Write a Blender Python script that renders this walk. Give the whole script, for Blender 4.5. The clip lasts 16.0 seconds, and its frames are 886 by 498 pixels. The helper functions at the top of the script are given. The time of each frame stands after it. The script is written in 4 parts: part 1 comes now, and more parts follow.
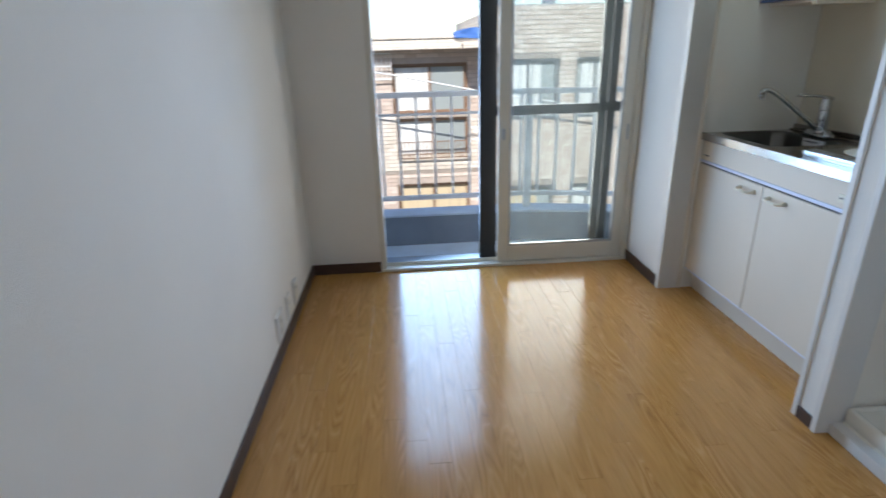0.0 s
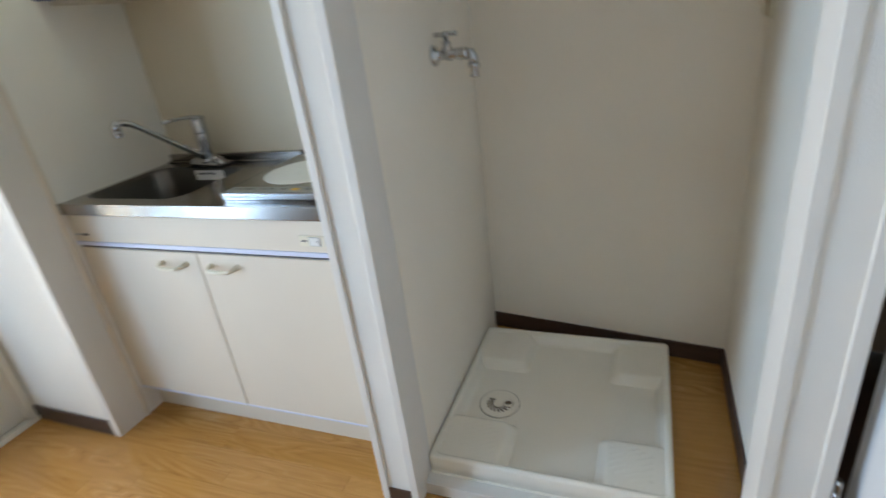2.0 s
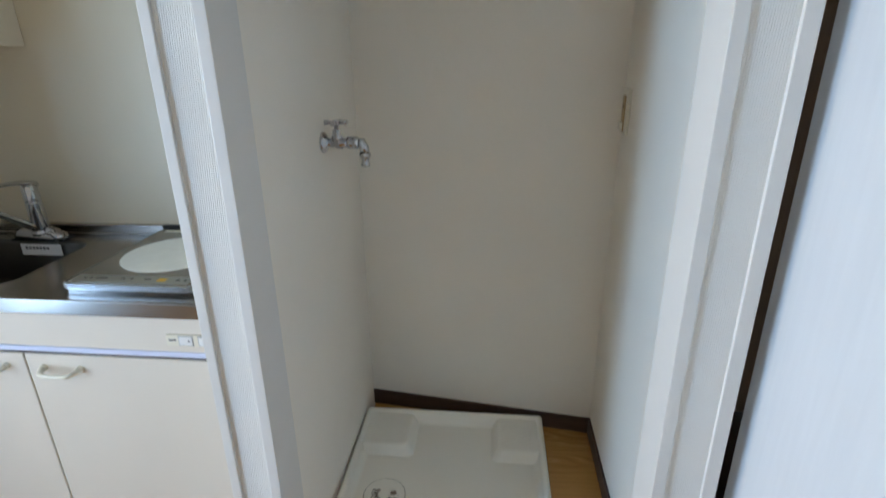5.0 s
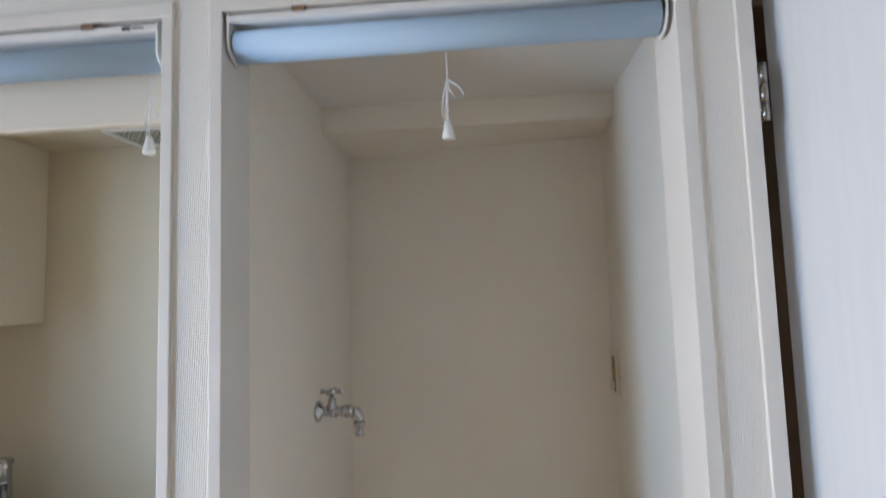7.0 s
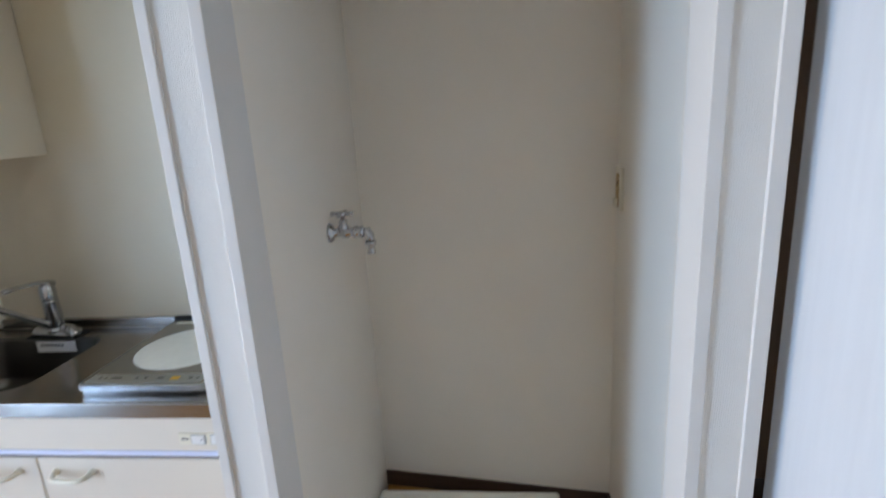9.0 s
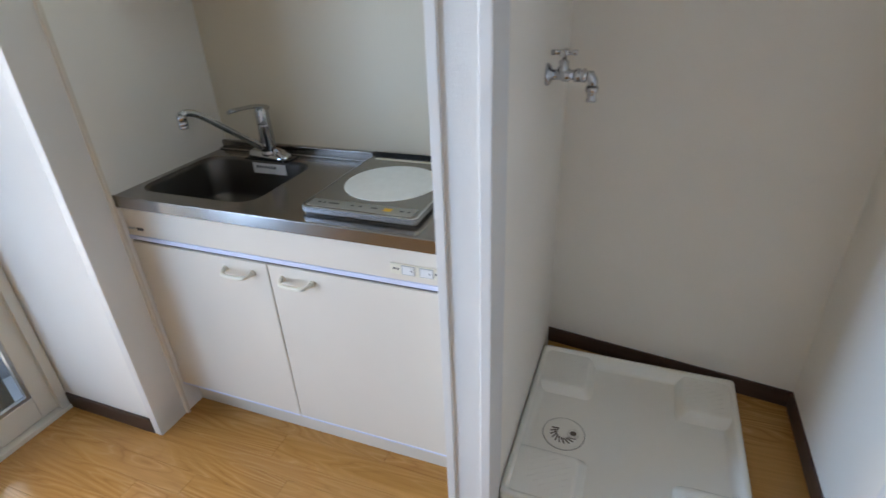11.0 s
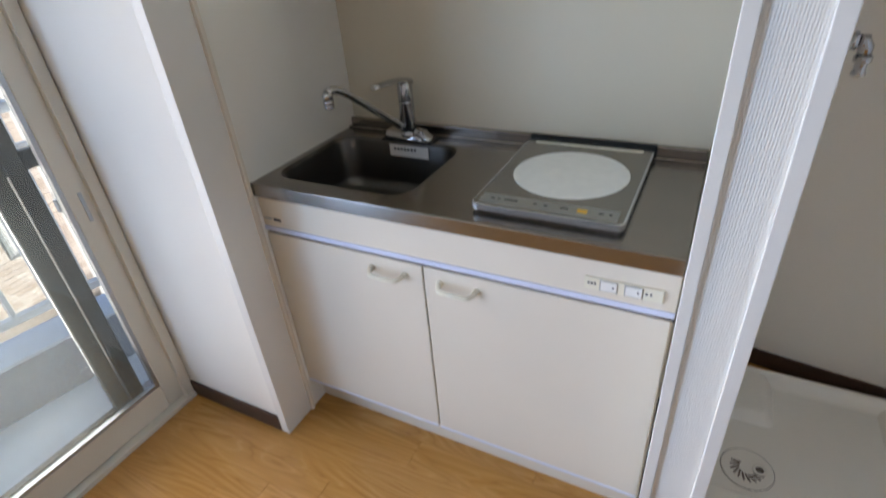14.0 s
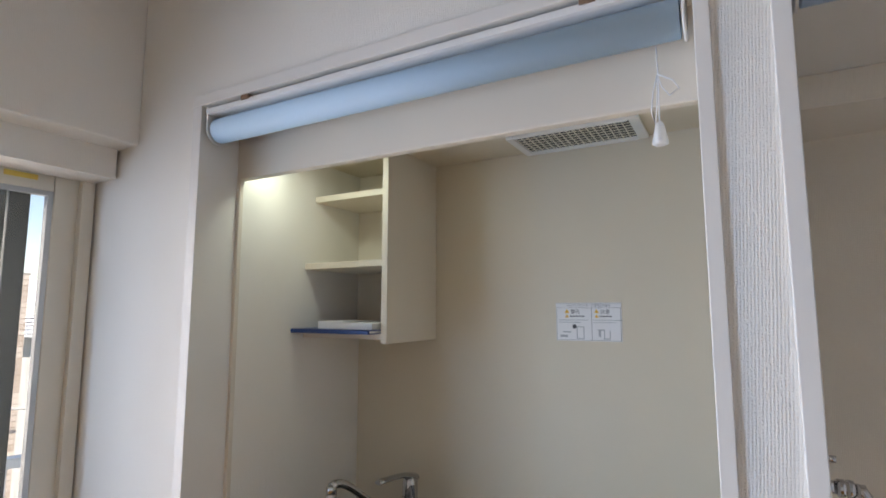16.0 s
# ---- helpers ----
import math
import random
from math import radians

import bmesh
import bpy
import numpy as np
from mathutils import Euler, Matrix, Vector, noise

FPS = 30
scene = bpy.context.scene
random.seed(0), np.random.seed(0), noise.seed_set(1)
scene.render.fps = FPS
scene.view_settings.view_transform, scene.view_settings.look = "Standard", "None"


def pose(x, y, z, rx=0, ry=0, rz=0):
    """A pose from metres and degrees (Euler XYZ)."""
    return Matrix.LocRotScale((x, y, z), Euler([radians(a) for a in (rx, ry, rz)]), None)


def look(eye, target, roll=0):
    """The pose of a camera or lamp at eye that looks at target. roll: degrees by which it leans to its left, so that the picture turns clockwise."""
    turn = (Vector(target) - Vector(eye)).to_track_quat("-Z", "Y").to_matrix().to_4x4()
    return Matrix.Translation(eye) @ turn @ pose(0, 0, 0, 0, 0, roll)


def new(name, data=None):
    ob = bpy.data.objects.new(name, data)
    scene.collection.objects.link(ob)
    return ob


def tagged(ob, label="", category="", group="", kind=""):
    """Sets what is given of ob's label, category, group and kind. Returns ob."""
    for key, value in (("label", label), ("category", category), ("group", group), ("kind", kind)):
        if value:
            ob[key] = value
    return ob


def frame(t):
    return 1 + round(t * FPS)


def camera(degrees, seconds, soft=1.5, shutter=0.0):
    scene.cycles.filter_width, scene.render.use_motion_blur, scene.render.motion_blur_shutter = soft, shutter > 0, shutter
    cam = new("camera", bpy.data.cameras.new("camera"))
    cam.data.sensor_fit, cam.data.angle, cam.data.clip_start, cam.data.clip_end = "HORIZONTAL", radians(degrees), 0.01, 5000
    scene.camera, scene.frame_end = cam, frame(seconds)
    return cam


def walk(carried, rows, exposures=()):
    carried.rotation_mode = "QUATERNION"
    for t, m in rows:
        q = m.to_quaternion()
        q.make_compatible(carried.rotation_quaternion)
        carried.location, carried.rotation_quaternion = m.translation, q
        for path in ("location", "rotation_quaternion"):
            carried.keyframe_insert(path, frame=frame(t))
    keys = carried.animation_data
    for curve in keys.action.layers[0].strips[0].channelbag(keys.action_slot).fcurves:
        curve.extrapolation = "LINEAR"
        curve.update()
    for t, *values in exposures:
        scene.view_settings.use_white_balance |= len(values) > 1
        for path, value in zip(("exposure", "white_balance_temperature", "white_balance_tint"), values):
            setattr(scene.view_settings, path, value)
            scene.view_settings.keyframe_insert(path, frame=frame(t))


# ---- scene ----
cam = camera(80.5, 16.0, shutter=0.4)
PATH = [
    (0, (0.258, 0.394, 1.215), (0.385, 2.258, 0.501), -1.6),
    (0.5, (0.348, 0.634, 1.225), (0.866, 2.412, 0.469), -1.9),
    (1, (0.479, 0.853, 1.229), (1.419, 2.464, 0.508), -3.8),
    (1.5, (0.615, 1.027, 1.228), (1.984, 2.292, 0.503), -5.5),
    (2, (0.684, 1.162, 1.208), (2.363, 1.869, 0.381), -7.4),
    (2.5, (0.722, 1.265, 1.194), (2.378, 1.5, 0.099), -8.3),
    (3, (0.738, 1.271, 1.182), (2.187, 1.403, -0.19), -5.6),
    (3.5, (0.73, 1.284, 1.176), (2.11, 1.39, -0.267), -2.6),
    (4, (0.732, 1.283, 1.2), (2.235, 1.406, -0.114), -1.4),
    (4.5, (0.724, 1.266, 1.261), (2.453, 1.423, 0.268), -1.0),
    (4.7, (0.727, 1.257, 1.285), (2.523, 1.427, 0.423), -0.7),
    (6.8, (0.72, 1.245, 1.401), (2.713, 1.418, 1.406), -2.4),
    (7, (0.713, 1.248, 1.396), (2.7, 1.411, 1.559), -1.8),
    (7.5, (0.7, 1.249, 1.401), (2.651, 1.393, 1.819), -2.4),
    (8, (0.706, 1.245, 1.392), (2.648, 1.402, 1.845), -2.3),
    (8.5, (0.709, 1.251, 1.396), (2.701, 1.424, 1.443), -3.2),
    (9, (0.718, 1.249, 1.392), (2.644, 1.455, 0.891), -3.4),
    (11.3, (0.753, 1.56, 1.341), (2.358, 2.264, 0.376), -1.8),
    (11.5, (0.767, 1.631, 1.342), (2.354, 2.387, 0.388), -1.6),
    (12, (0.789, 1.723, 1.338), (2.349, 2.516, 0.371), -0.5),
    (12.5, (0.829, 1.776, 1.33), (2.328, 2.574, 0.273), -2.1),
    (13, (0.84, 1.807, 1.322), (2.264, 2.603, 0.166), -4.1),
    (13.5, (0.841, 1.807, 1.32), (2.224, 2.597, 0.111), -5.8),
    (14, (0.837, 1.805, 1.332), (2.319, 2.637, 0.277), -4.9),
    (14.4, (0.832, 1.808, 1.37), (2.451, 2.682, 0.586), -2.9),
    (14.5, (0.824, 1.808, 1.375), (2.473, 2.692, 0.67), -2.4),
    (15, (0.824, 1.799, 1.4), (2.57, 2.726, 1.098), -0.6),
    (15.5, (0.821, 1.784, 1.417), (2.579, 2.736, 1.476), 0.0),
    (16, (0.812, 1.771, 1.428), (2.548, 2.738, 1.657), -0.0),
]
EXPOSURE = [(0.0, 0.38, 6290, 12), (0.5, 0.36, 6640, 14), (1.0, 0.25, 7240, 14), (1.5, 0.32, 7540, 14), (2.0, 0.85, 7190, 12), (2.6, 0.84, 6590, 11), (3.5, 0.82, 6440, 11), (4.7, 0.82, 6650, 11), (7.0, 0.76, 7340, 18), (8.5, 0.76, 7290, 18), (9.2, 0.84, 6640, 16), (11.3, 0.83, 6690, 17), (12.5, 0.79, 6690, 18), (13.5, 0.76, 6730, 19), (14.5, 0.66, 7190, 20), (16.0, 0.59, 7290, 22)]
walk(cam, [(t, look(eye, target, roll)) for t, eye, target, roll in PATH], EXPOSURE)

# ---- world, sun, lights ----
world = bpy.data.worlds.new("sky")
scene.world = world
world.use_nodes = True
wn = world.node_tree.nodes
sky = wn.new("ShaderNodeTexSky")
sky.sky_type = "NISHITA"
sky.sun_disc = False
sky.dust_density = 0.2
sky.ozone_density = 1.5
sky.sun_elevation = radians(48)
sky.sun_rotation = radians(205)
wn["Background"].inputs["Strength"].default_value = 0.15
world.node_tree.links.new(sky.outputs["Color"], wn["Background"].inputs["Color"])

sun_data = bpy.data.lights.new("sun", "SUN")
sun_data.energy = 4.8
sun_data.angle = radians(0.5)
sun_data.color = (1.0, 0.95, 0.87)
sun = new("sun", sun_data)
sun.matrix_world = look((-4.0, -9.0, 11.0), (0.5, 9.0, -8.0))

# daylight that enters through the window opening
for x, width, power, tint, aim in ((0.46, 0.58, 17.5, (0.40, 0.65, 1.0), 1.2), (1.17, 0.66, 10.0, (1.0, 0.96, 0.89), -0.9)):
    day = bpy.data.lights.new("window_daylight", "AREA")
    day.shape = "RECTANGLE"
    day.size, day.size_y = width, 1.62
    day.energy = power
    day.color = tint
    day.spread = radians(118)
    day_ob = new("window_daylight", day)
    day_ob.matrix_world = look((x, 3.60, 0.92), (x + aim, 0.0, 1.0))

# tube lamp behind the kitchen valance
tube = bpy.data.lights.new("kitchen_tube_light", "AREA")
tube.shape = "RECTANGLE"
tube.size, tube.size_y = 0.24, 0.03
tube.energy = 0.44
tube.color = (0.78, 1.0, 0.90)
tube_ob = new("kitchen_tube_light", tube)
tube_ob.matrix_world = look((1.745, 2.67, 1.826), (1.86, 2.70, 0.8))

# ---- materials ----
def material(name, color, rough=0.5, metal=0.0, spec=0.5):
    m = bpy.data.materials.new(name)
    m.use_nodes = True
    b = m.node_tree.nodes["Principled BSDF"]
    b.inputs["Base Color"].default_value = (*color, 1)
    b.inputs["Roughness"].default_value = rough
    b.inputs["Metallic"].default_value = metal
    b.inputs["Specular IOR Level"].default_value = spec
    return m


def node(m, kind, **values):
    n = m.node_tree.nodes.new(kind)
    for key, value in values.items():
        n.inputs[key].default_value = value
    return n


def wire(m, a, b):
    m.node_tree.links.new(a, b)


def coords(m, scale):
    c = m.node_tree.nodes.new("ShaderNodeTexCoord")
    g = m.node_tree.nodes.new("ShaderNodeMapping")
    g.inputs["Scale"].default_value = scale
    wire(m, c.outputs["Object"], g.inputs["Vector"])
    return g.outputs["Vector"]


def ramp(m, fac, stops):
    r = m.node_tree.nodes.new("ShaderNodeValToRGB")
    e = r.color_ramp.elements
    while len(e) < len(stops):
        e.new(0.5)
    for el, (p, c) in zip(e, stops):
        el.position, el.color = p, (*c, 1)
    wire(m, fac, r.inputs["Fac"])
    return r.outputs["Color"]


def noisy(m, scale=(1, 1, 1), freq=5.0, detail=4.0, distortion=0.0):
    n = node(m, "ShaderNodeTexNoise", Scale=freq, Detail=detail, Distortion=distortion)
    wire(m, coords(m, scale), n.inputs["Vector"])
    return n.outputs["Fac"]


def shaded(m, color, spread=0.06, freq=3.0, scale=(1, 1, 1)):
    """Base colour with a soft mottling of a few per cent."""
    lo = tuple(max(0, c * (1 - spread)) for c in color)
    hi = tuple(min(1, c * (1 + spread)) for c in color)
    wire(m, ramp(m, noisy(m, scale, freq), [(0.3, lo), (0.7, hi)]), m.node_tree.nodes["Principled BSDF"].inputs["Base Color"])


def bumped(m, fac, strength, distance):
    b = node(m, "ShaderNodeBump", Strength=strength, Distance=distance)
    wire(m, fac, b.inputs["Height"])
    wire(m, b.outputs["Normal"], m.node_tree.nodes["Principled BSDF"].inputs["Normal"])


def varied_rough(m, lo, hi, freq=6.0, scale=(1, 1, 1)):
    r = m.node_tree.nodes.new("ShaderNodeMapRange")
    r.inputs["To Min"].default_value, r.inputs["To Max"].default_value = lo, hi
    wire(m, noisy(m, scale, freq), r.inputs["Value"])
    wire(m, r.outputs["Result"], m.node_tree.nodes["Principled BSDF"].inputs["Roughness"])


def wallpaper(name, color):
    m = material(name, color, 0.75, 0, 0.3)
    shaded(m, color, 0.03, 1.7)
    # vertical ribs broken into short dashes
    rib = m.node_tree.nodes.new("ShaderNodeTexWave")
    rib.bands_direction = "DIAGONAL"
    rib.inputs["Scale"].default_value = 165.0
    rib.inputs["Distortion"].default_value = 0.2
    rib.inputs["Detail"].default_value = 1.0
    rib.inputs["Detail Scale"].default_value = 2.0
    wire(m, coords(m, (1, 1, 0.05)), rib.inputs["Vector"])
    dash = noisy(m, (1, 1, 0.55), 680.0, 1.0)
    mix = m.node_tree.nodes.new("ShaderNodeMath")
    mix.operation = "MULTIPLY"
    wire(m, rib.outputs["Fac"], mix.inputs[0])
    wire(m, ramp(m, dash, [(0.42, (0, 0, 0)), (0.58, (1, 1, 1))]), mix.inputs[1])
    bumped(m, mix.outputs[0], 0.6, 0.0014)
    return m


WALL = wallpaper("white_wallpaper", (0.875, 0.845, 0.785))
# cream, with extra light and warmth put into the colour for the dim recess
LIFTED_CREAM_PAPER = wallpaper("brightened_cream_wallpaper", (0.96, 0.895, 0.785))
CEIL = wallpaper("ceiling_paper", (0.89, 0.855, 0.79))

PAINT = material("white_trim", (0.76, 0.735, 0.69), 0.42)
shaded(PAINT, (0.76, 0.735, 0.69), 0.03, 4.0)
bumped(PAINT, noisy(PAINT, (1, 1, 0.1), 60.0), 0.08, 0.001)
CREAM = material("cream_melamine", (0.73, 0.665, 0.565), 0.38)
shaded(CREAM, (0.73, 0.665, 0.565), 0.025, 2.5)
varied_rough(CREAM, 0.5, 0.62, 9.0)
CREAM_WALL = material("cream_panel", (0.67, 0.60, 0.475), 0.5)
shaded(CREAM_WALL, (0.67, 0.60, 0.475), 0.03, 1.5)
bumped(CREAM_WALL, noisy(CREAM_WALL, (1, 1, 1), 300.0, 2.0), 0.12, 0.0006)
IVORY = material("ivory_plastic", (0.78, 0.735, 0.60), 0.35)
WHITE = material("white_plastic", (0.80, 0.80, 0.78), 0.35)
shaded(WHITE, (0.80, 0.80, 0.78), 0.02, 6.0)
PAN = material("pan_plastic", (0.90, 0.855, 0.755), 0.22)
shaded(PAN, (0.90, 0.855, 0.755), 0.012, 5.0)
varied_rough(PAN, 0.20, 0.26, 12.0)
BROWN = material("dark_brown_baseboard", (0.070, 0.038, 0.026), 0.45)
shaded(BROWN, (0.070, 0.038, 0.026), 0.2, 8.0, (1, 1, 8))
DARK = material("black_metal", (0.012, 0.012, 0.013), 0.5, 0.0)
RUBBER = material("dark_gap", (0.01, 0.01, 0.01), 0.9)
BLUE_EDGE = material("blue_grey_edge_strip", (0.68, 0.73, 0.90), 0.3)
STEEL = material("brushed_steel", (0.33, 0.30, 0.275), 0.28, 1.0)
shaded(STEEL, (0.33, 0.30, 0.275), 0.025, 30.0, (1, 0.04, 1))
varied_rough(STEEL, 0.20, 0.27, 60.0, (1, 0.05, 1))
bumped(STEEL, noisy(STEEL, (1, 0.03, 1), 700.0, 2.0), 0.05, 0.0003)
# basin: less than half the worktop steel's colour value, a little rougher
BASIN = material("darker_basin_steel", (0.15, 0.14, 0.13), 0.30, 1.0)
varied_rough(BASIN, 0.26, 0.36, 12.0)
CHROME = material("chrome", (0.52, 0.52, 0.53), 0.04, 1.0)
ALU = material("grey_aluminium", (0.45, 0.47, 0.48), 0.35, 0.9)
GREY_GLASS = material("cooker_glass", (0.28, 0.265, 0.24), 0.12, 0.8)
varied_rough(GREY_GLASS, 0.10, 0.2, 10.0)
PANEL = material("satin_control_panel", (0.36, 0.36, 0.33), 0.35, 0.6)
DISC = material("cooker_disc", (0.86, 0.88, 0.86), 0.25)
shaded(DISC, (0.86, 0.88, 0.86), 0.03, 40.0)
LABEL_INK = material("grey_ink", (0.08, 0.08, 0.09), 0.6)
YELLOW = material("yellow_print", (0.85, 0.50, 0.05), 0.5)
ORANGE = material("yellow_clip", (0.80, 0.58, 0.12), 0.4)
PAPER = material("white_paper", (0.82, 0.82, 0.82), 0.6)
BLUE_PLASTIC = material("blue_folder", (0.03, 0.08, 0.28), 0.3)
BLIND = material("pale_blue_fabric", (0.45, 0.63, 0.79), 0.7)
shaded(BLIND, (0.45, 0.63, 0.79), 0.03, 4.0)
bumped(BLIND, noisy(BLIND, (1, 1, 1), 900.0, 1.0), 0.15, 0.0004)
DOOR = material("white_grained_door", (0.70, 0.715, 0.725), 0.4)
shaded(DOOR, (0.70, 0.715, 0.725), 0.025, 9.0, (6, 6, 0.5))
bumped(DOOR, noisy(DOOR, (14, 14, 0.6), 14.0, 5.0), 0.06, 0.001)
SASH = material("ivory_window_frame", (0.72, 0.685, 0.59), 0.35)
shaded(SASH, (0.72, 0.685, 0.59), 0.03, 3.0)
RAIL = material("pale_blue_grey_rail", (0.84, 0.88, 0.92), 0.4)
shaded(RAIL, (0.84, 0.88, 0.92), 0.08, 7.0)
CURB = material("painted_parapet", (0.22, 0.26, 0.32), 0.8)
shaded(CURB, (0.22, 0.26, 0.32), 0.12, 4.0)
CURB_CAP = material("parapet_cap", (0.60, 0.70, 0.82), 0.6)
shaded(CURB_CAP, (0.60, 0.70, 0.82), 0.08, 6.0)
BALCONY = material("balcony_sheet", (0.70, 0.80, 0.90), 0.7)
shaded(BALCONY, (0.70, 0.80, 0.90), 0.1, 5.0)
bumped(BALCONY, noisy(BALCONY, (1, 4, 1), 60.0), 0.2, 0.002)
CONCRETE = material("outer_wall", (0.45, 0.43, 0.40), 0.9)
shaded(CONCRETE, (0.45, 0.43, 0.40), 0.1, 0.8)
ROOFM = material("dark_roof", (0.20, 0.17, 0.15), 0.8)
shaded(ROOFM, (0.20, 0.17, 0.15), 0.15, 2.0)
CURTAIN = material("white_curtain", (0.75, 0.76, 0.74), 0.9)
shaded(CURTAIN, (0.75, 0.76, 0.74), 0.12, 6.0, (3, 3, 0.2))
YCURTAIN = material("ochre_curtain", (0.62, 0.51, 0.34), 0.9)
shaded(YCURTAIN, (0.62, 0.51, 0.34), 0.1, 5.0, (3, 3, 0.2))
BRONZE = material("bronze_frame", (0.24, 0.15, 0.095), 0.5)
# brown put on unseen and shaded walls to hold down bounced light
BACK = material("bounce_limiting_brown", (0.38, 0.29, 0.21), 0.5)
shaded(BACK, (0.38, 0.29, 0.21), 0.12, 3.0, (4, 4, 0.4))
PANE_FAR = material("far_window_pane", (0.34, 0.38, 0.38), 0.1)
BLUE_SHEET = material("blue_sheet", (0.05, 0.15, 0.45), 0.6)
GROUND = material("asphalt", (0.05, 0.05, 0.052), 0.9)
shaded(GROUND, (0.05, 0.05, 0.052), 0.3, 0.5)


def glass_material(name, tint, veil=0.0):
    m = bpy.data.materials.new(name)
    m.use_nodes = True
    m.node_tree.nodes.remove(m.node_tree.nodes["Principled BSDF"])
    clear = node(m, "ShaderNodeBsdfTransparent", Color=(*tint, 1))
    shine = node(m, "ShaderNodeBsdfGlossy", Roughness=0.0)
    fres = node(m, "ShaderNodeFresnel", IOR=1.45)
    mix = m.node_tree.nodes.new("ShaderNodeMixShader")
    wire(m, fres.outputs["Fac"], mix.inputs["Fac"])
    # pale green translucent film mixed into the clear glass
    film = node(m, "ShaderNodeBsdfTranslucent", Color=(0.74, 0.87, 0.84, 1))
    veiled = node(m, "ShaderNodeMixShader", Fac=veil)
    wire(m, clear.outputs[0], veiled.inputs[1])
    wire(m, film.outputs[0], veiled.inputs[2])
    wire(m, veiled.outputs[0], mix.inputs[1])
    wire(m, shine.outputs[0], mix.inputs[2])
    wire(m, mix.outputs[0], m.node_tree.nodes["Material Output"].inputs["Surface"])
    return m


GLASS = glass_material("window_glass", (0.955, 0.975, 0.975))
VEILED_GLASS = glass_material("veiled_window_glass", (0.87, 0.90, 0.90), 0.022)
DRAIN_GAP = material("brown_drain_gap", (0.15, 0.11, 0.075), 0.7)
DRAIN_JOINT = material("drain_joint", (0.34, 0.30, 0.24), 0.6)


def plank_material():
    m = material("oak_plank", (0.5, 0.3, 0.12), 0.25)
    b = m.node_tree.nodes["Principled BSDF"]
    b.inputs["Coat Weight"].default_value = 0.12
    b.inputs["Coat Roughness"].default_value = 0.11
    info = m.node_tree.nodes.new("ShaderNodeObjectInfo")
    c = m.node_tree.nodes.new("ShaderNodeTexCoord")
    off = m.node_tree.nodes.new("ShaderNodeVectorMath")
    off.operation = "MULTIPLY_ADD"
    off.inputs[1].default_value = (37.0, 53.0, 11.0)
    wire(m, info.outputs["Random"], off.inputs[0])
    wire(m, c.outputs["Object"], off.inputs[2])
    # broad cathedral figure
    g1 = node(m, "ShaderNodeMapping", Scale=(11.0, 1.2, 1.0))
    wire(m, off.outputs[0], g1.inputs["Vector"])
    w = node(m, "ShaderNodeTexNoise", Scale=1.0, Detail=2.0, Roughness=0.35, Distortion=0.3)
    wire(m, g1.outputs["Vector"], w.inputs["Vector"])
    rings = m.node_tree.nodes.new("ShaderNodeMath")
    rings.operation = "MULTIPLY"
    rings.inputs[1].default_value = 18.0
    wire(m, w.outputs["Fac"], rings.inputs[0])
    frac = m.node_tree.nodes.new("ShaderNodeMath")
    frac.operation = "PINGPONG"
    frac.inputs[1].default_value = 0.5
    wire(m, rings.outputs[0], frac.inputs[0])
    lines = ramp(m, frac.outputs[0], [(0.0, (0.40, 0.180, 0.046)), (0.12, (0.51, 0.250, 0.066)), (0.38, (0.565, 0.288, 0.083)), (0.5, (0.645, 0.365, 0.130))])
    # the figure fades out over parts of a plank
    g0 = node(m, "ShaderNodeMapping", Scale=(5.0, 1.6, 1.0), Location=(3.0, 8.0, 0.0))
    wire(m, off.outputs[0], g0.inputs["Vector"])
    fade = node(m, "ShaderNodeTexNoise", Scale=1.0, Detail=2.0)
    wire(m, g0.outputs["Vector"], fade.inputs["Vector"])
    amount = ramp(m, fade.outputs["Fac"], [(0.42, (0.15, 0.15, 0.15)), (0.64, (0.95, 0.95, 0.95))])
    soft = m.node_tree.nodes.new("ShaderNodeMix")
    soft.data_type = "RGBA"
    soft.inputs["A"].default_value = (0.555, 0.283, 0.080, 1)
    wire(m, amount, soft.inputs["Factor"])
    wire(m, lines, soft.inputs["B"])
    figure = soft.outputs["Result"]
    # fine pores along the plank
    g2 = node(m, "ShaderNodeMapping", Scale=(160.0, 5.0, 1.0))
    wire(m, off.outputs[0], g2.inputs["Vector"])
    p = node(m, "ShaderNodeTexNoise", Scale=1.0, Detail=3.0)
    wire(m, g2.outputs["Vector"], p.inputs["Vector"])
    pores = ramp(m, p.outputs["Fac"], [(0.35, (0.88, 0.86, 0.82)), (0.6, (1.0, 1.0, 1.0))])
    mul = m.node_tree.nodes.new("ShaderNodeMix")
    mul.data_type, mul.blend_type = "RGBA", "MULTIPLY"
    mul.inputs["Factor"].default_value = 0.8
    wire(m, figure, mul.inputs["A"])
    wire(m, pores, mul.inputs["B"])
    tone = ramp(m, info.outputs["Random"], [(0.0, (0.93, 0.92, 0.90)), (1.0, (1.0, 1.0, 1.0))])
    mul2 = m.node_tree.nodes.new("ShaderNodeMix")
    mul2.data_type, mul2.blend_type = "RGBA", "MULTIPLY"
    mul2.inputs["Factor"].default_value = 1.0
    wire(m, mul.outputs["Result"], mul2.inputs["A"])
    wire(m, tone, mul2.inputs["B"])
    wire(m, mul2.outputs["Result"], b.inputs["Base Color"])
    g3 = node(m, "ShaderNodeMapping", Scale=(40.0, 6.0, 1.0))
    wire(m, off.outputs[0], g3.inputs["Vector"])
    q = node(m, "ShaderNodeTexNoise", Scale=1.0, Detail=2.0)
    wire(m, g3.outputs["Vector"], q.inputs["Vector"])
    bumped(m, q.outputs["Fac"], 0.12, 0.0012)
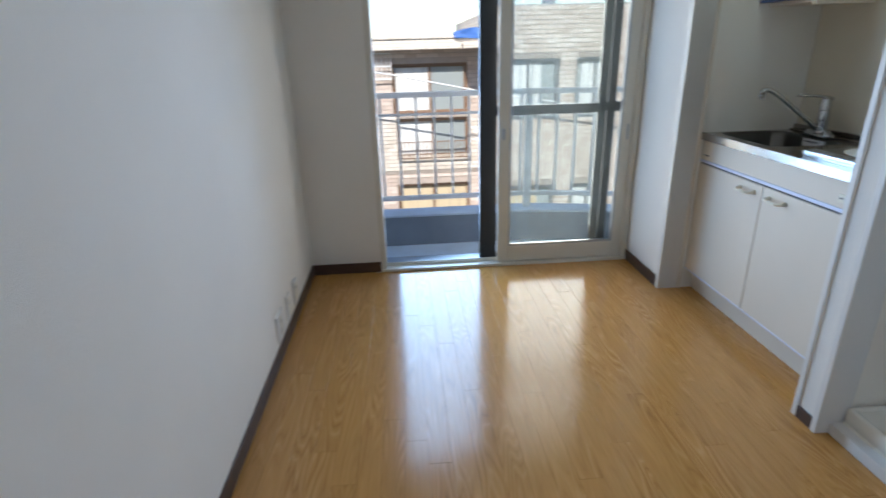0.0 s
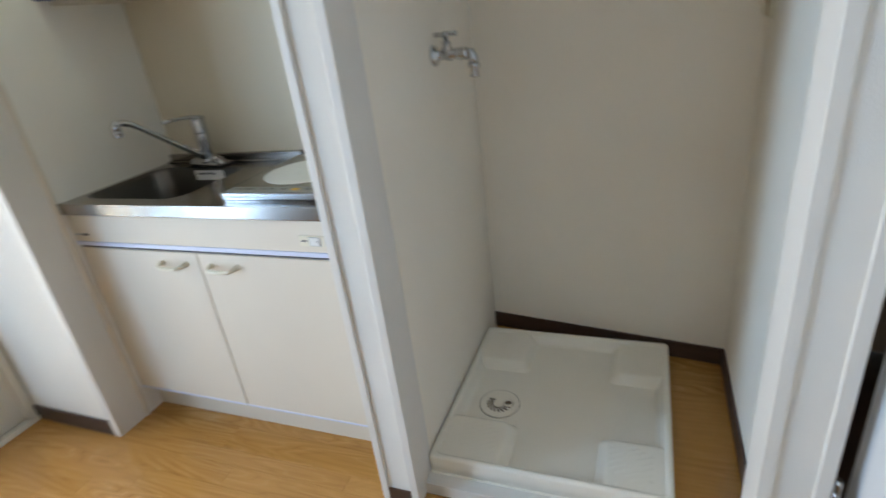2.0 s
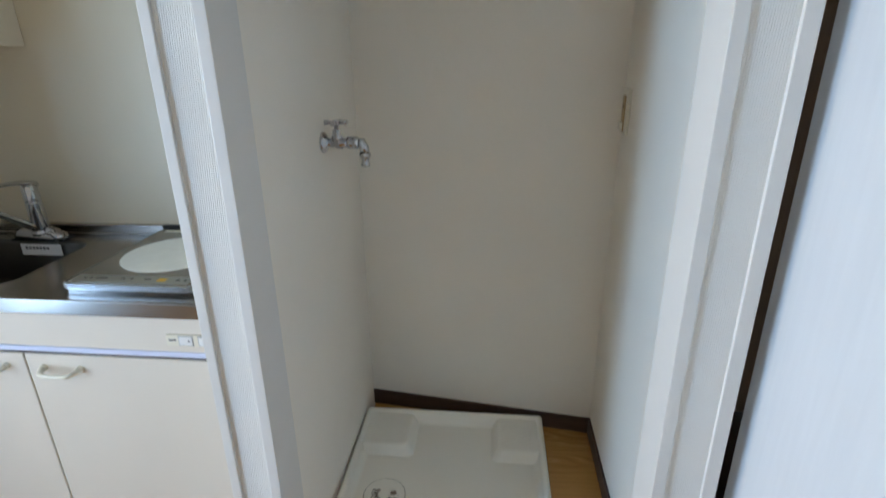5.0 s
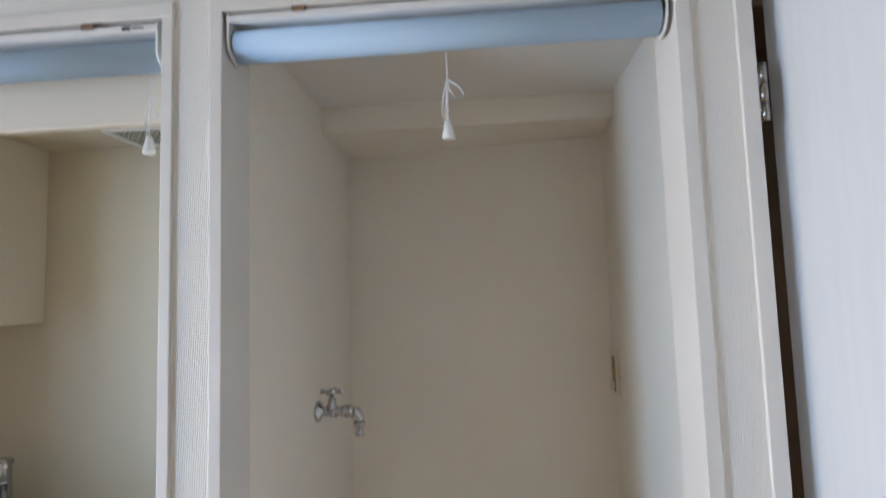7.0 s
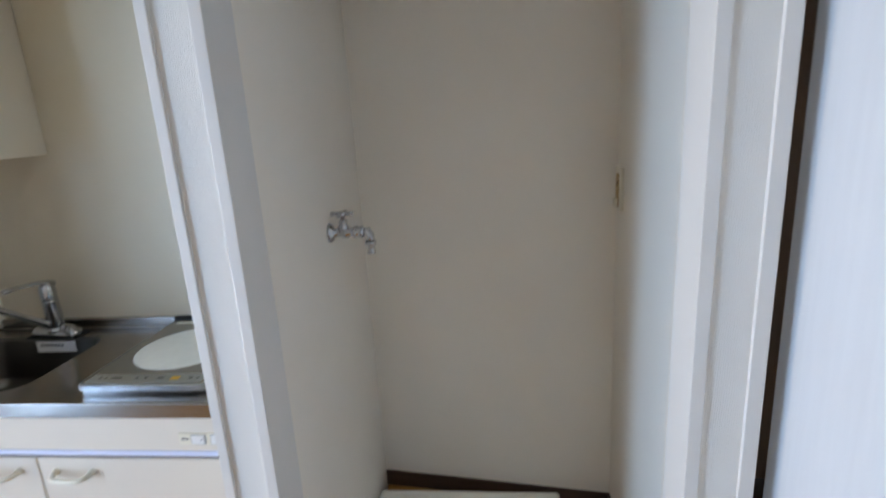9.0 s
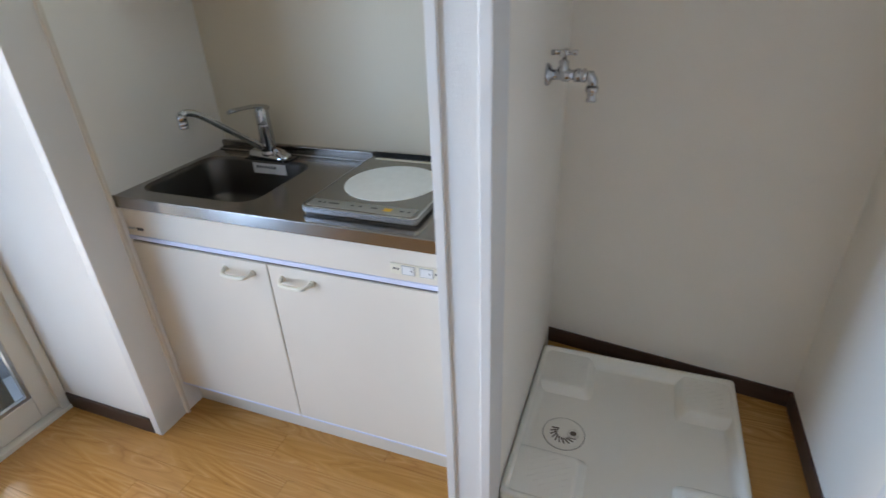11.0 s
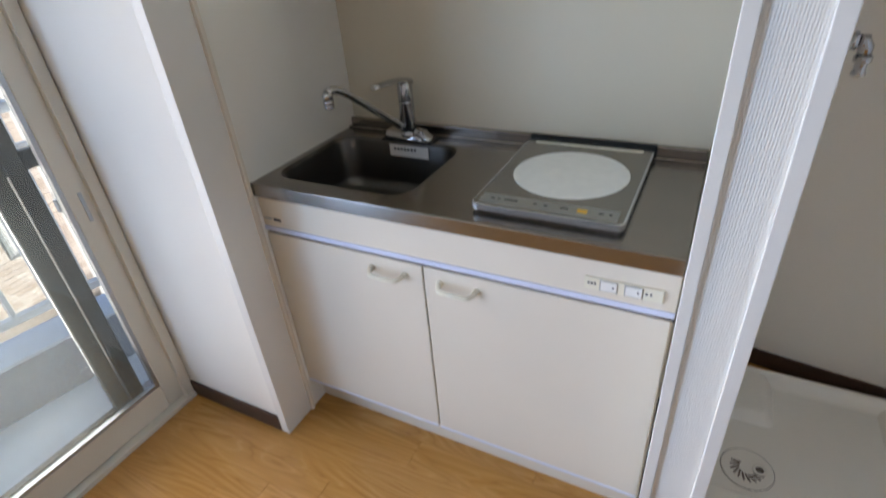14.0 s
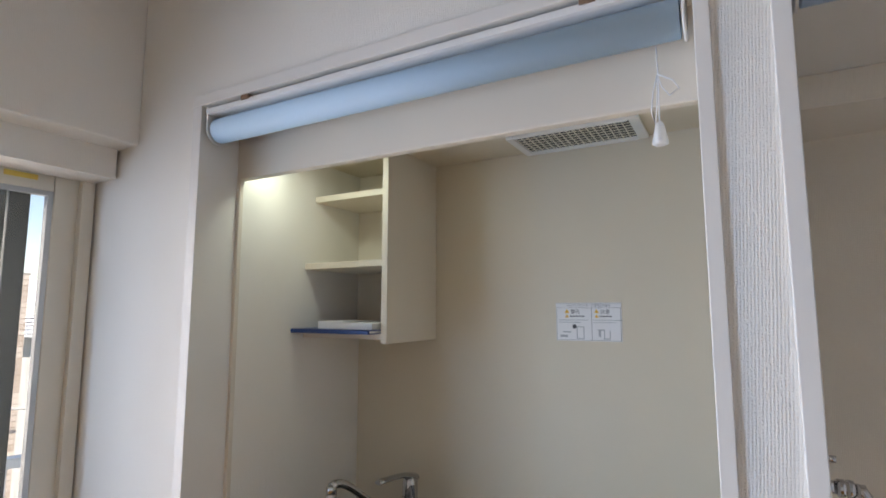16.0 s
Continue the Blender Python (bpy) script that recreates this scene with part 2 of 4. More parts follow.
    r = m.node_tree.nodes.new("ShaderNodeMapRange")
    r.inputs["To Min"].default_value, r.inputs["To Max"].default_value = 0.14, 0.21
    wire(m, q.outputs["Fac"], r.inputs["Value"])
    wire(m, r.outputs["Result"], b.inputs["Roughness"])
    return m


PLANK = plank_material()


def brick_material(name, a, b, mortar, width=0.24, course=0.075):
    m = material(name, a, 0.85)
    t = m.node_tree.nodes.new("ShaderNodeTexBrick")
    t.inputs["Color1"].default_value = (*a, 1)
    t.inputs["Color2"].default_value = (*b, 1)
    t.inputs["Mortar"].default_value = (*mortar, 1)
    t.inputs["Scale"].default_value = 1.0
    t.inputs["Mortar Size"].default_value = 0.006
    t.inputs["Brick Width"].default_value = width
    t.inputs["Row Height"].default_value = course
    c = m.node_tree.nodes.new("ShaderNodeTexCoord")
    g = node(m, "ShaderNodeMapping", Rotation=(radians(90), 0, 0))
    wire(m, c.outputs["Object"], g.inputs["Vector"])
    wire(m, g.outputs["Vector"], t.inputs["Vector"])
    wire(m, t.outputs["Color"], m.node_tree.nodes["Principled BSDF"].inputs["Base Color"])
    bumped(m, t.outputs["Fac"], -0.6, 0.006)
    return m


TAN_BRICK = brick_material("tan_brick", (0.66, 0.60, 0.52), (0.58, 0.52, 0.44), (0.31, 0.265, 0.22))
RED_BRICK = brick_material("red_brown_brick", (0.55, 0.43, 0.35), (0.62, 0.50, 0.41), (0.42, 0.35, 0.30))
PALE_BRICK = brick_material("pale_brick", (0.78, 0.72, 0.63), (0.70, 0.63, 0.54), (0.50, 0.43, 0.36))

MORTAR = material("grey_mortar", (0.36, 0.31, 0.265), 0.95)
shaded(MORTAR, (0.36, 0.31, 0.265), 0.12, 4.0)
RED_MORTAR = material("brown_mortar", (0.48, 0.40, 0.34), 0.95)
shaded(RED_MORTAR, (0.48, 0.40, 0.34), 0.12, 4.0)

# ---- mesh helpers ----
def box(bm, x0, x1, y0, y1, z0, z1, bevel=0.0, segments=2):
    made = bmesh.ops.create_cube(bm, size=1.0)
    bmesh.ops.transform(bm, verts=made["verts"], matrix=Matrix.LocRotScale(((x0 + x1) / 2, (y0 + y1) / 2, (z0 + z1) / 2), None, (abs(x1 - x0), abs(y1 - y0), abs(z1 - z0))))
    if bevel > 0:
        edges = list({e for v in made["verts"] for e in v.link_edges})
        bmesh.ops.bevel(bm, geom=edges, offset=bevel, segments=segments, affect="EDGES", profile=0.5)
    return bm


def boxes(*many, bevel=0.0):
    bm = bmesh.new()
    for b in many:
        box(bm, *b, bevel=bevel)
    return bm


def tube_along(bm, points, radius, sides=12, caps=True):
    """A round bar through the points, each with its own radius if radius is a list."""
    pts = [Vector(p) for p in points]
    radii = radius if isinstance(radius, (list, tuple)) else [radius] * len(pts)
    rings, up = [], None
    for i, p in enumerate(pts):
        d = (pts[min(i + 1, len(pts) - 1)] - pts[max(i - 1, 0)]).normalized()
        if up is None:
            up = Vector((0, 0, 1)) if abs(d.z) < 0.9 else Vector((1, 0, 0))
        side = d.cross(up).normalized()
        up = side.cross(d).normalized()
        rings.append([bm.verts.new(p + radii[i] * (math.cos(2 * math.pi * k / sides) * side + math.sin(2 * math.pi * k / sides) * up)) for k in range(sides)])
    for a, b in zip(rings, rings[1:]):
        for k in range(sides):
            bm.faces.new((a[k], a[(k + 1) % sides], b[(k + 1) % sides], b[k])).smooth = True
    if caps:
        bm.faces.new(list(reversed(rings[0])))
        bm.faces.new(rings[-1])
    return bm


def lathe(bm, centre, axis, profile, sides=24):
    """Profile: (radius, distance along the axis)."""
    c, a = Vector(centre), Vector(axis).normalized()
    pts = [c + a * h for r, h in profile]
    u = a.cross(Vector((0, 0, 1)) if abs(a.z) < 0.9 else Vector((1, 0, 0))).normalized()
    v = a.cross(u).normalized()
    rings = [[bm.verts.new(p + r * (math.cos(2 * math.pi * k / sides) * u + math.sin(2 * math.pi * k / sides) * v)) for k in range(sides)] for p, (r, h) in zip(pts, profile)]
    for p, q in zip(rings, rings[1:]):
        for k in range(sides):
            bm.faces.new((p[k], p[(k + 1) % sides], q[(k + 1) % sides], q[k])).smooth = True
    bm.faces.new(list(reversed(rings[0])))
    bm.faces.new(rings[-1])
    return bm


def mesh_from(name, bm, mat):
    bmesh.ops.recalc_face_normals(bm, faces=bm.faces)
    me = bpy.data.meshes.new(name)
    bm.to_mesh(me)
    bm.free()
    me.materials.append(mat)
    return me


def part(name, bm, mat, parent=None, label=""):
    ob = new(name, mesh_from(name, bm, mat))
    ob.parent = parent
    return tagged(ob, label)


def thing(name, at, label, category, group=""):
    """An Empty at the thing's base; its parts are built in world coordinates and hung under it."""
    e = new(name)
    e.location = at
    e.empty_display_size = 0.05
    return tagged(e, label, category, group)


def hung(name, bm, mat, owner, label=""):
    """A part under a thing, built in world coordinates."""
    origin = owner.location if owner.parent is None else owner.parent.location
    bmesh.ops.translate(bm, verts=bm.verts, vec=-Vector(origin))
    return part(name, bm, mat, owner, label)


def structure(name, bm, mat, label):
    return tagged(part(name, bm, mat), label, name.split("_")[0], kind="structure")


def rounded(x0, x1, y0, y1, r, n=6):
    pts = []
    for cx, cy, a0 in ((x1 - r, y1 - r, 0), (x0 + r, y1 - r, 90), (x0 + r, y0 + r, 180), (x1 - r, y0 + r, 270)):
        for k in range(n + 1):
            a = radians(a0 + 90 * k / n)
            pts.append((cx + r * math.cos(a), cy + r * math.sin(a)))
    return pts


def ring(bm, pts, z):
    return [bm.verts.new((x, y, z)) for x, y in pts]


def bridge(bm, a, b, smooth=True):
    for k in range(len(a)):
        bm.faces.new((a[k], a[(k + 1) % len(a)], b[(k + 1) % len(b)], b[k])).smooth = smooth


# ---- the room ----
XL, XR, XC = -0.310, 1.560, 1.553      # left wall, right wall, face of the casings
YW, YB = 3.25, -1.80                   # window wall, wall behind
ZC = 2.40
KB, KS = 2.145, 2.850                  # kitchen recess: back and side wall
PT, PK = 1.690, 1.800                  # post between the two openings
AJ, AW, DJ = 0.929, 0.893, 0.810       # laundry opening's jamb, its side wall, the door's jamb
HEAD = 1.895                           # clear height of the openings

structure("wall_left", boxes((XL - 0.12, XL, YB - 0.12, YW + 0.22, -0.15, ZC + 0.1)), WALL, "white textured wallpaper wall")
# closing wall out of view, its brown picked to dim faces turned from the window
structure("wall_back", boxes((XL, 2.7, YB - 0.12, YB, -0.15, ZC + 0.1)), BACK, "unseen wall at the entrance side, brown only to limit bounced light")
structure("wall_window", boxes((XL, 0.088, YW, YW + 0.20, -0.15, 1.82), (XL, XR + 0.05, YW, YW + 0.20, 1.82, ZC + 0.1)), WALL, "white wallpaper wall around the balcony window")
structure("wall_right", boxes(
    (XR, KB + 0.3, 2.818, YW + 0.2, -0.15, ZC + 0.1),
    (XR, XR + 0.10, PK - 0.02, 2.818, 1.915, ZC + 0.1),
    (XR, XR + 0.10, PT + 0.02, PK - 0.02, 0.0, ZC + 0.1),
    (XR, XR + 0.10, AJ - 0.024, PT + 0.02, 1.915, ZC + 0.1),
    (XR, XR + 0.10, DJ + 0.026, AJ - 0.024, 0.0, ZC + 0.1),
    (XR, XR + 0.10, 0.06, DJ + 0.026, 1.908, ZC + 0.1),
    (XR, XR + 0.10, YB, 0.06, 0.0, ZC + 0.1)), WALL, "white textured wallpaper wall with the recess openings")
structure("ceiling", boxes((XL - 0.1, 2.7, YB - 0.1, YW + 0.2, ZC, ZC + 0.12)), CEIL, "white papered ceiling")
structure("beam", boxes((XL, XR, 3.067, YW, 1.838, ZC), bevel=0.004), WALL, "white papered beam above the window")
structure("curtain_box", boxes((XL, XR - 0.008, 3.148, YW, 1.767, 1.838), (XL, XR - 0.008, 3.144, YW, 1.760, 1.767)), WALL, "papered curtain rail box with a white lower edge")

# kitchen recess shell
structure("wall_kitchen_side", boxes((XR + 0.10, KB, KS, KS + 0.02, 0.0, 1.90)), CREAM_WALL, "beige panelled side wall of the kitchen recess")
structure("wall_kitchen_back", boxes((KB, KB + 0.08, PT + 0.03, KS + 0.02, 0.0, 1.98)), CREAM_WALL, "beige panelled back wall of the kitchen recess")
structure("wall_kitchen_partition", boxes((XR + 0.10, KB, PT + 0.03, PK - 0.012, 0.0, 1.98)), CREAM_WALL, "beige panelled partition beside the kitchen unit")
structure("ceiling_kitchen", boxes((1.69, KB, PK - 0.012, KS, 1.853, 1.90)), CREAM_WALL, "cream soffit over the kitchen recess")
structure("valance", boxes((1.6605, 1.684, PK - 0.012, KS, 1.742, 1.912), bevel=0.003), CREAM, "cream valance board under the kitchen blind")

# laundry recess shell: the back wall runs askew
bm = bmesh.new()
lower = [bm.verts.new((x, y, -0.02)) for x, y in ((2.279, AW - 0.08), (2.412, 1.78), (2.56, 1.78), (2.56, AW - 0.08))]
upper = [bm.verts.new((v.co.x, v.co.y, 2.06)) for v in lower]
bridge(bm, lower, upper, False)
bm.faces.new(lower)
bm.faces.new(upper)
structure("wall_laundry_back", bm, LIFTED_CREAM_PAPER, "cream wallpaper wall of the laundry recess, brightened in its colour")
structure("wall_laundry", boxes(
    (XR + 0.10, 2.50, PT + 0.004, PT + 0.028, 0.0, 2.06),
    (XR + 0.10, 2.40, AW - 0.03, AW, 0.0, 2.06)), LIFTED_CREAM_PAPER, "cream wallpaper side walls of the laundry recess, brightened in their colour")
structure("ceiling_laundry", boxes((XR + 0.10, 2.50, AW - 0.03, PT + 0.02, 1.922, 2.05)), CEIL, "white papered ceiling of the laundry recess")
structure("beam_laundry", boxes((2.118, 2.50, AW, PT + 0.004, 1.849, 1.922), bevel=0.003), LIFTED_CREAM_PAPER, "cream papered beam at the back of the laundry recess, brightened in its colour")

# passage behind the open door; its brown stands in for the shade in the gap
structure("wall_passage", boxes((XR + 0.10, 2.5, 0.00, 0.05, 0, 2.1), (2.5, 2.55, 0.0, AW - 0.03, 0, 2.1), (XR + 0.1, 2.55, 0.0, AW - 0.03, 2.1, 2.15)), BACK, "plain passage walls behind the door, shade put into their brown")

# floors
structure("floor", boxes((XL, 1.80, YB, YW, -0.15, -0.012), (1.80, KB, PK - 0.012, KS, -0.15, -0.012), (XR, 2.55, 0.0, AW - 0.03, -0.15, -0.012)), BROWN, "golden oak plank floor with staggered joints")
structure("floor_laundry", boxes((1.612, 2.50, AW, PT, 0.0, 0.036)), PLANK, "raised oak floor of the laundry recess")


def casing(name, x0, inner0, inner1, head, wide0, wide1, top, depth, mat, label):
    """A flat casing round an opening in the right wall, with its jambs and head through the wall."""
    bm = boxes((x0, x0 + depth, inner1, inner1 + wide1, 0.0, head), (x0, x0 + depth, inner0 - wide0, inner0, 0.0, head), (x0, x0 + depth, inner0 - wide0, inner1 + wide1, head, head + top), bevel=0.0015)
    structure(name, bm, mat, label)


casing("trim_laundry", XC, AJ, PT, HEAD, 0.024, 0.022, 0.026, 0.107, PAINT, "white painted casing of the laundry opening")
casing("trim_kitchen", XC, PK, 2.818, HEAD - 0.002, 0.020, 0.03, 0.026, 0.107, PAINT, "white painted casing of the kitchen opening")
structure("trim_kitchen_bead", boxes((1.660, 1.672, 2.808, KS, 0.0, 1.89), bevel=0.002), CREAM, "thin cream bead at the inner edge of the kitchen jamb")
structure("trim_doorway", boxes((XC, XC + 0.10, DJ, DJ + 0.026, 0.0, 1.886), (XC, XC + 0.10, 0.07, 0.10, 0.0, 1.886), (XC, XC + 0.10, 0.07, DJ + 0.026, 1.886, 1.911), bevel=0.0015), PAINT, "white painted door frame")
structure("step_laundry", boxes((1.600, 1.612, AJ, PT, 0.0, 0.037), (1.600, 1.640, AJ, PT, 0.036, 0.0385), bevel=0.001), PAINT, "white painted kick board below the laundry pan")

# baseboards
BASE = 0.062
structure("baseboard_left", boxes((XL, XL + 0.008, YB, YW, 0, BASE), bevel=0.002), BROWN, "dark brown baseboard along the wall")
structure("baseboard_window", boxes((XL + 0.008, 0.088, YW - 0.008, YW, 0, BASE), bevel=0.002), BROWN, "dark brown baseboard beside the window")
structure("baseboard_pier", boxes((XR - 0.008, XR, 2.848, YW - 0.002, 0, BASE), bevel=0.002), BROWN, "dark brown baseboard on the pier")
structure("baseboard_post", boxes((XR - 0.006, XR, PT + 0.022, PK - 0.020, 0, 0.045), bevel=0.001), BROWN, "short dark brown baseboard on the post")
structure("baseboard_laundry", boxes((1.66, 2.284, AW, AW + 0.007, 0.036, 0.036 + BASE), bevel=0.001), BROWN, "dark brown baseboard in the laundry recess")
bm = boxes((0.0, 0.007, -0.83, 0.005, 0.036, 0.036 + BASE), bevel=0.001)
bb = structure("baseboard_laundry_back", bm, BROWN, "dark brown baseboard along the skewed back wall")
bb.matrix_world = Matrix.Translation((2.393, 1.694, 0)) @ Matrix.Rotation(-math.atan2(0.133, 0.967), 4, "Z")

# ---- balcony window ----
def glass_pane(name, b, owner, mat=GLASS):
    g = hung(name, boxes(b), mat, owner, "clear window glass")
    g.visible_shadow = False
    return g


win = tagged(thing("window_1", (0.83, 3.28, 0.0), "ivory framed inner sliding window, slid open to one side", "window"), kind="structure")
hung("window_frame", boxes((0.088, 0.120, 3.244, 3.335, 0.0, 1.815), (1.524, 1.556, 3.244, 3.335, 0.0, 1.815), (0.120, 1.524, 3.250, 3.335, 1.787, 1.815), bevel=0.002), SASH, win)
hung("window_sill", boxes((0.088, 1.556, 3.236, 3.345, -0.010, 0.016), (0.120, 1.524, 3.285, 3.290, 0.016, 0.026), (0.120, 1.524, 3.315, 3.320, 0.016, 0.026), bevel=0.002), SASH, win)


def sash(name, x0, x1, y0, y1, z0, z1, stile, low, top, mat, owner, label, bead=None):
    s = hung(name, boxes((x0, x0 + stile, y0, y1, z0, z1), (x1 - stile, x1, y0, y1, z0, z1), (x0 + stile, x1 - stile, y0, y1, z0, z0 + low), (x0 + stile, x1 - stile, y0, y1, z1 - top, z1), bevel=0.003), mat, owner, label)
    mid = (y0 + y1) / 2
    if bead:
        i0, i1, j0, j1 = x0 + stile, x1 - stile, z0 + low, z1 - top
        k = hung("glazing_bead", boxes((i0, i0 + 0.012, mid - 0.009, mid + 0.009, j0, j1), (i1 - 0.012, i1, mid - 0.009, mid + 0.009, j0, j1), (i0 + 0.012, i1 - 0.012, mid - 0.009, mid + 0.009, j0, j0 + 0.012), (i0 + 0.012, i1 - 0.012, mid - 0.009, mid + 0.009, j1 - 0.012, j1)), bead, owner, "grey glazing bead")
    return glass_pane("pane", (x0 + stile + 0.001, x1 - stile - 0.001, mid - 0.002, mid + 0.002, z0 + low + 0.001, z1 - top - 0.001), owner, VEILED_GLASS)


sash("sash", 0.776, 1.530, 3.262, 3.284, 0.020, 1.785, 0.062, 0.093, 0.062, SASH, win, "ivory sash", ALU)
hung("finger_pull", boxes((1.497, 1.507, 3.2595, 3.2625, 0.715, 0.800), bevel=0.001), ALU, win, "recessed grey finger pull")
hung("maker_label", boxes((1.36, 1.43, 3.2605, 3.2625, 1.745, 1.758)), ORANGE, win, "small yellow sticker")
hung("latch", boxes((0.796, 0.812, 3.250, 3.262, 0.74, 0.80), (0.800, 0.808, 3.238, 3.250, 0.755, 0.785), bevel=0.002), ALU, win, "grey sash lock")

out = tagged(thing("window_2", (0.83, 3.40, 0.0), "black aluminium outer sliding window, both sashes slid to one side", "window"), kind="structure")
hung("window_frame", boxes((0.088, 0.106, 3.350, 3.445, -0.02, 1.82), (1.556, 1.58, 3.350, 3.445, -0.02, 1.82), (0.106, 1.556, 3.350, 3.445, 1.79, 1.82), bevel=0.002), DARK, out)
hung("window_sill", boxes((0.088, 1.58, 3.350, 3.47, -0.08, 0.000), bevel=0.002), ALU, out, "grey aluminium track")
hung("sash", boxes((0.686, 0.786, 3.370, 3.395, 0.000, 1.79), (1.365, 1.412, 3.370, 3.395, 0.000, 1.79), (0.786, 1.365, 3.370, 3.395, 0.000, 0.033), (0.786, 1.365, 3.370, 3.395, 1.745, 1.79), (0.786, 1.365, 3.372, 3.393, 0.855, 0.908), bevel=0.003), DARK, out)
glass_pane("pane", (0.787, 1.364, 3.381, 3.385, 0.034, 0.854), out)
glass_pane("pane", (0.787, 1.364, 3.381, 3.385, 0.909, 1.744), out)
hung("sash", boxes((0.83, 0.88, 3.405, 3.430, 0.000, 1.79), (1.430, 1.478, 3.405, 3.430, 0.000, 1.79), (0.88, 1.430, 3.405, 3.430, 0.000, 0.033), (0.88, 1.430, 3.405, 3.430, 1.745, 1.79), (1.412, 1.556, 3.407, 3.428, 0.855, 0.908), bevel=0.003), DARK, out)
hung("crescent_lock", boxes((1.488, 1.516, 3.372, 3.390, 0.725, 0.765), (1.495, 1.510, 3.360, 3.372, 0.735, 0.755), bevel=0.004), ALU, out, "grey window lock")

# ---- balcony ----
structure("floor_balcony", boxes((-2.2, 3.2, YW + 0.20, 4.05, -0.30, -0.070)), BALCONY, "grey sheet balcony floor")
bend = [(-2.2, 3.86), (1.10, 3.86), (1.72, 3.73), (2.25, 3.50), (2.55, 3.44)]


def strip(bm, pts, y0, y1, z0, z1):
    """A bar of rectangular section that follows a bent line on plan."""
    rings = []
    for x, y in pts:
        rings.append([bm.verts.new((x, y + a, b)) for a, b in ((y0, z0), (y1, z0), (y1, z1), (y0, z1))])
    for p, q in zip(rings, rings[1:]):
        bridge(bm, p, q, False)
    bm.faces.new(rings[0])
    bm.faces.new(rings[-1])
    return bm


structure("parapet", strip(bmesh.new(), bend, 0.0, 0.16, -0.30, 0.138), CURB, "low blue-grey painted balcony parapet")
structure("parapet_cap", strip(bmesh.new(), bend, -0.008, 0.168, 0.138, 0.150), CURB_CAP, "pale coping on the balcony parapet")
rail = thing("balcony_railing", (1.10, 3.95, 0.15), "pale blue-grey metal balcony railing with upright bars", "railing")
hung("top_rail", strip(bmesh.new(), bend, 0.068, 0.112, 0.924, 0.956), RAIL, rail)
hung("middle_rail", strip(bmesh.new(), bend, 0.080, 0.100, 0.806, 0.821), RAIL, rail)
hung("bottom_rail", strip(bmesh.new(), bend, 0.075, 0.105, 0.234, 0.262), RAIL, rail)


def along(x):
    for (xa, ya), (xb, yb) in zip(bend, bend[1:]):
        if xa <= x <= xb:
            return ya + (yb - ya) * (x - xa) / (xb - xa)
    return bend[-1][1]


post_mesh = bar_mesh = None
for k in range(-14, 19):
    x = 0.228 + 0.118 * k
    if abs(x - 1.105) < 0.04:
        continue
    if bar_mesh is None:
        bar_mesh = mesh_from("bar", boxes((-0.008, 0.008, -0.008, 0.008, 0.262, 0.924)), RAIL)
    b = new("bar", bar_mesh)
    b.parent = rail
    b.location = Vector((x, along(x) + 0.09, 0)) - rail.location
for x in (-0.95, 1.105, 2.25):
    if post_mesh is None:
        post_mesh = mesh_from("post", boxes((-0.024, 0.024, -0.022, 0.022, 0.150, 0.925), bevel=0.004), RAIL)
    b = new("post", post_mesh)
    b.parent = rail
    b.location = Vector((x, along(x) + 0.09, 0)) - rail.location

# own building above, below and beside the room
structure("facade", boxes((XL - 6, XL - 0.12, 3.25, 3.45, -6, 4.6), (XR + 1.2, 9, 3.25, 3.45, -6, 4.6), (XL - 0.12, XR + 1.2, 3.25, 3.45, ZC + 0.1, 4.6), (XL - 0.12, XR + 1.2, 3.25, 3.45, -6, -0.30)), CONCRETE, "plain outer wall of the own building")
structure("roof_slab", boxes((XL - 6, 9, -6, 3.45, 4.6, 4.8)), CONCRETE, "flat roof of the own building")

# ---- the street side ----
structure("ground", boxes((-400, 400, 3.5, 800, -6.2, -6.0)), GROUND, "grey asphalt ground between the buildings")


def far_window(owner, x0, x1, z0, z1, y, frame_mat, curtain, pieces=2):
    """A window set into a facade: frame, panes, and a curtain behind."""
    w = hung("window", boxes((x0 - 0.05, x0, y - 0.04, y + 0.06, z0 - 0.05, z1 + 0.05), (x1, x1 + 0.05, y - 0.04, y + 0.06, z0 - 0.05, z1 + 0.05), (x0, x1, y - 0.04, y + 0.06, z1, z1 + 0.05), (x0, x1, y - 0.06, y + 0.06, z0 - 0.05, z0)), frame_mat, owner, "framed window")
    step = (x1 - x0) / pieces
    for k in range(pieces):
        a, b = x0 + k * step, x0 + (k + 1) * step
        hung("pane", boxes((a + 0.03, b - 0.03, y + 0.045, y + 0.050, z0 + 0.03, z1 - 0.03)), PANE_FAR if (k == pieces - 1 and curtain is CURTAIN) else curtain, w)
        hung("sash", boxes((a, a + 0.03, y + 0.02, y + 0.06, z0, z1), (b - 0.03, b, y + 0.02, y + 0.06, z0, z1), (a + 0.03, b - 0.03, y + 0.02, y + 0.06, z0, z0 + 0.03), (a + 0.03, b - 0.03, y + 0.02, y + 0.06, z1 - 0.03, z1)), frame_mat, w)
    return w


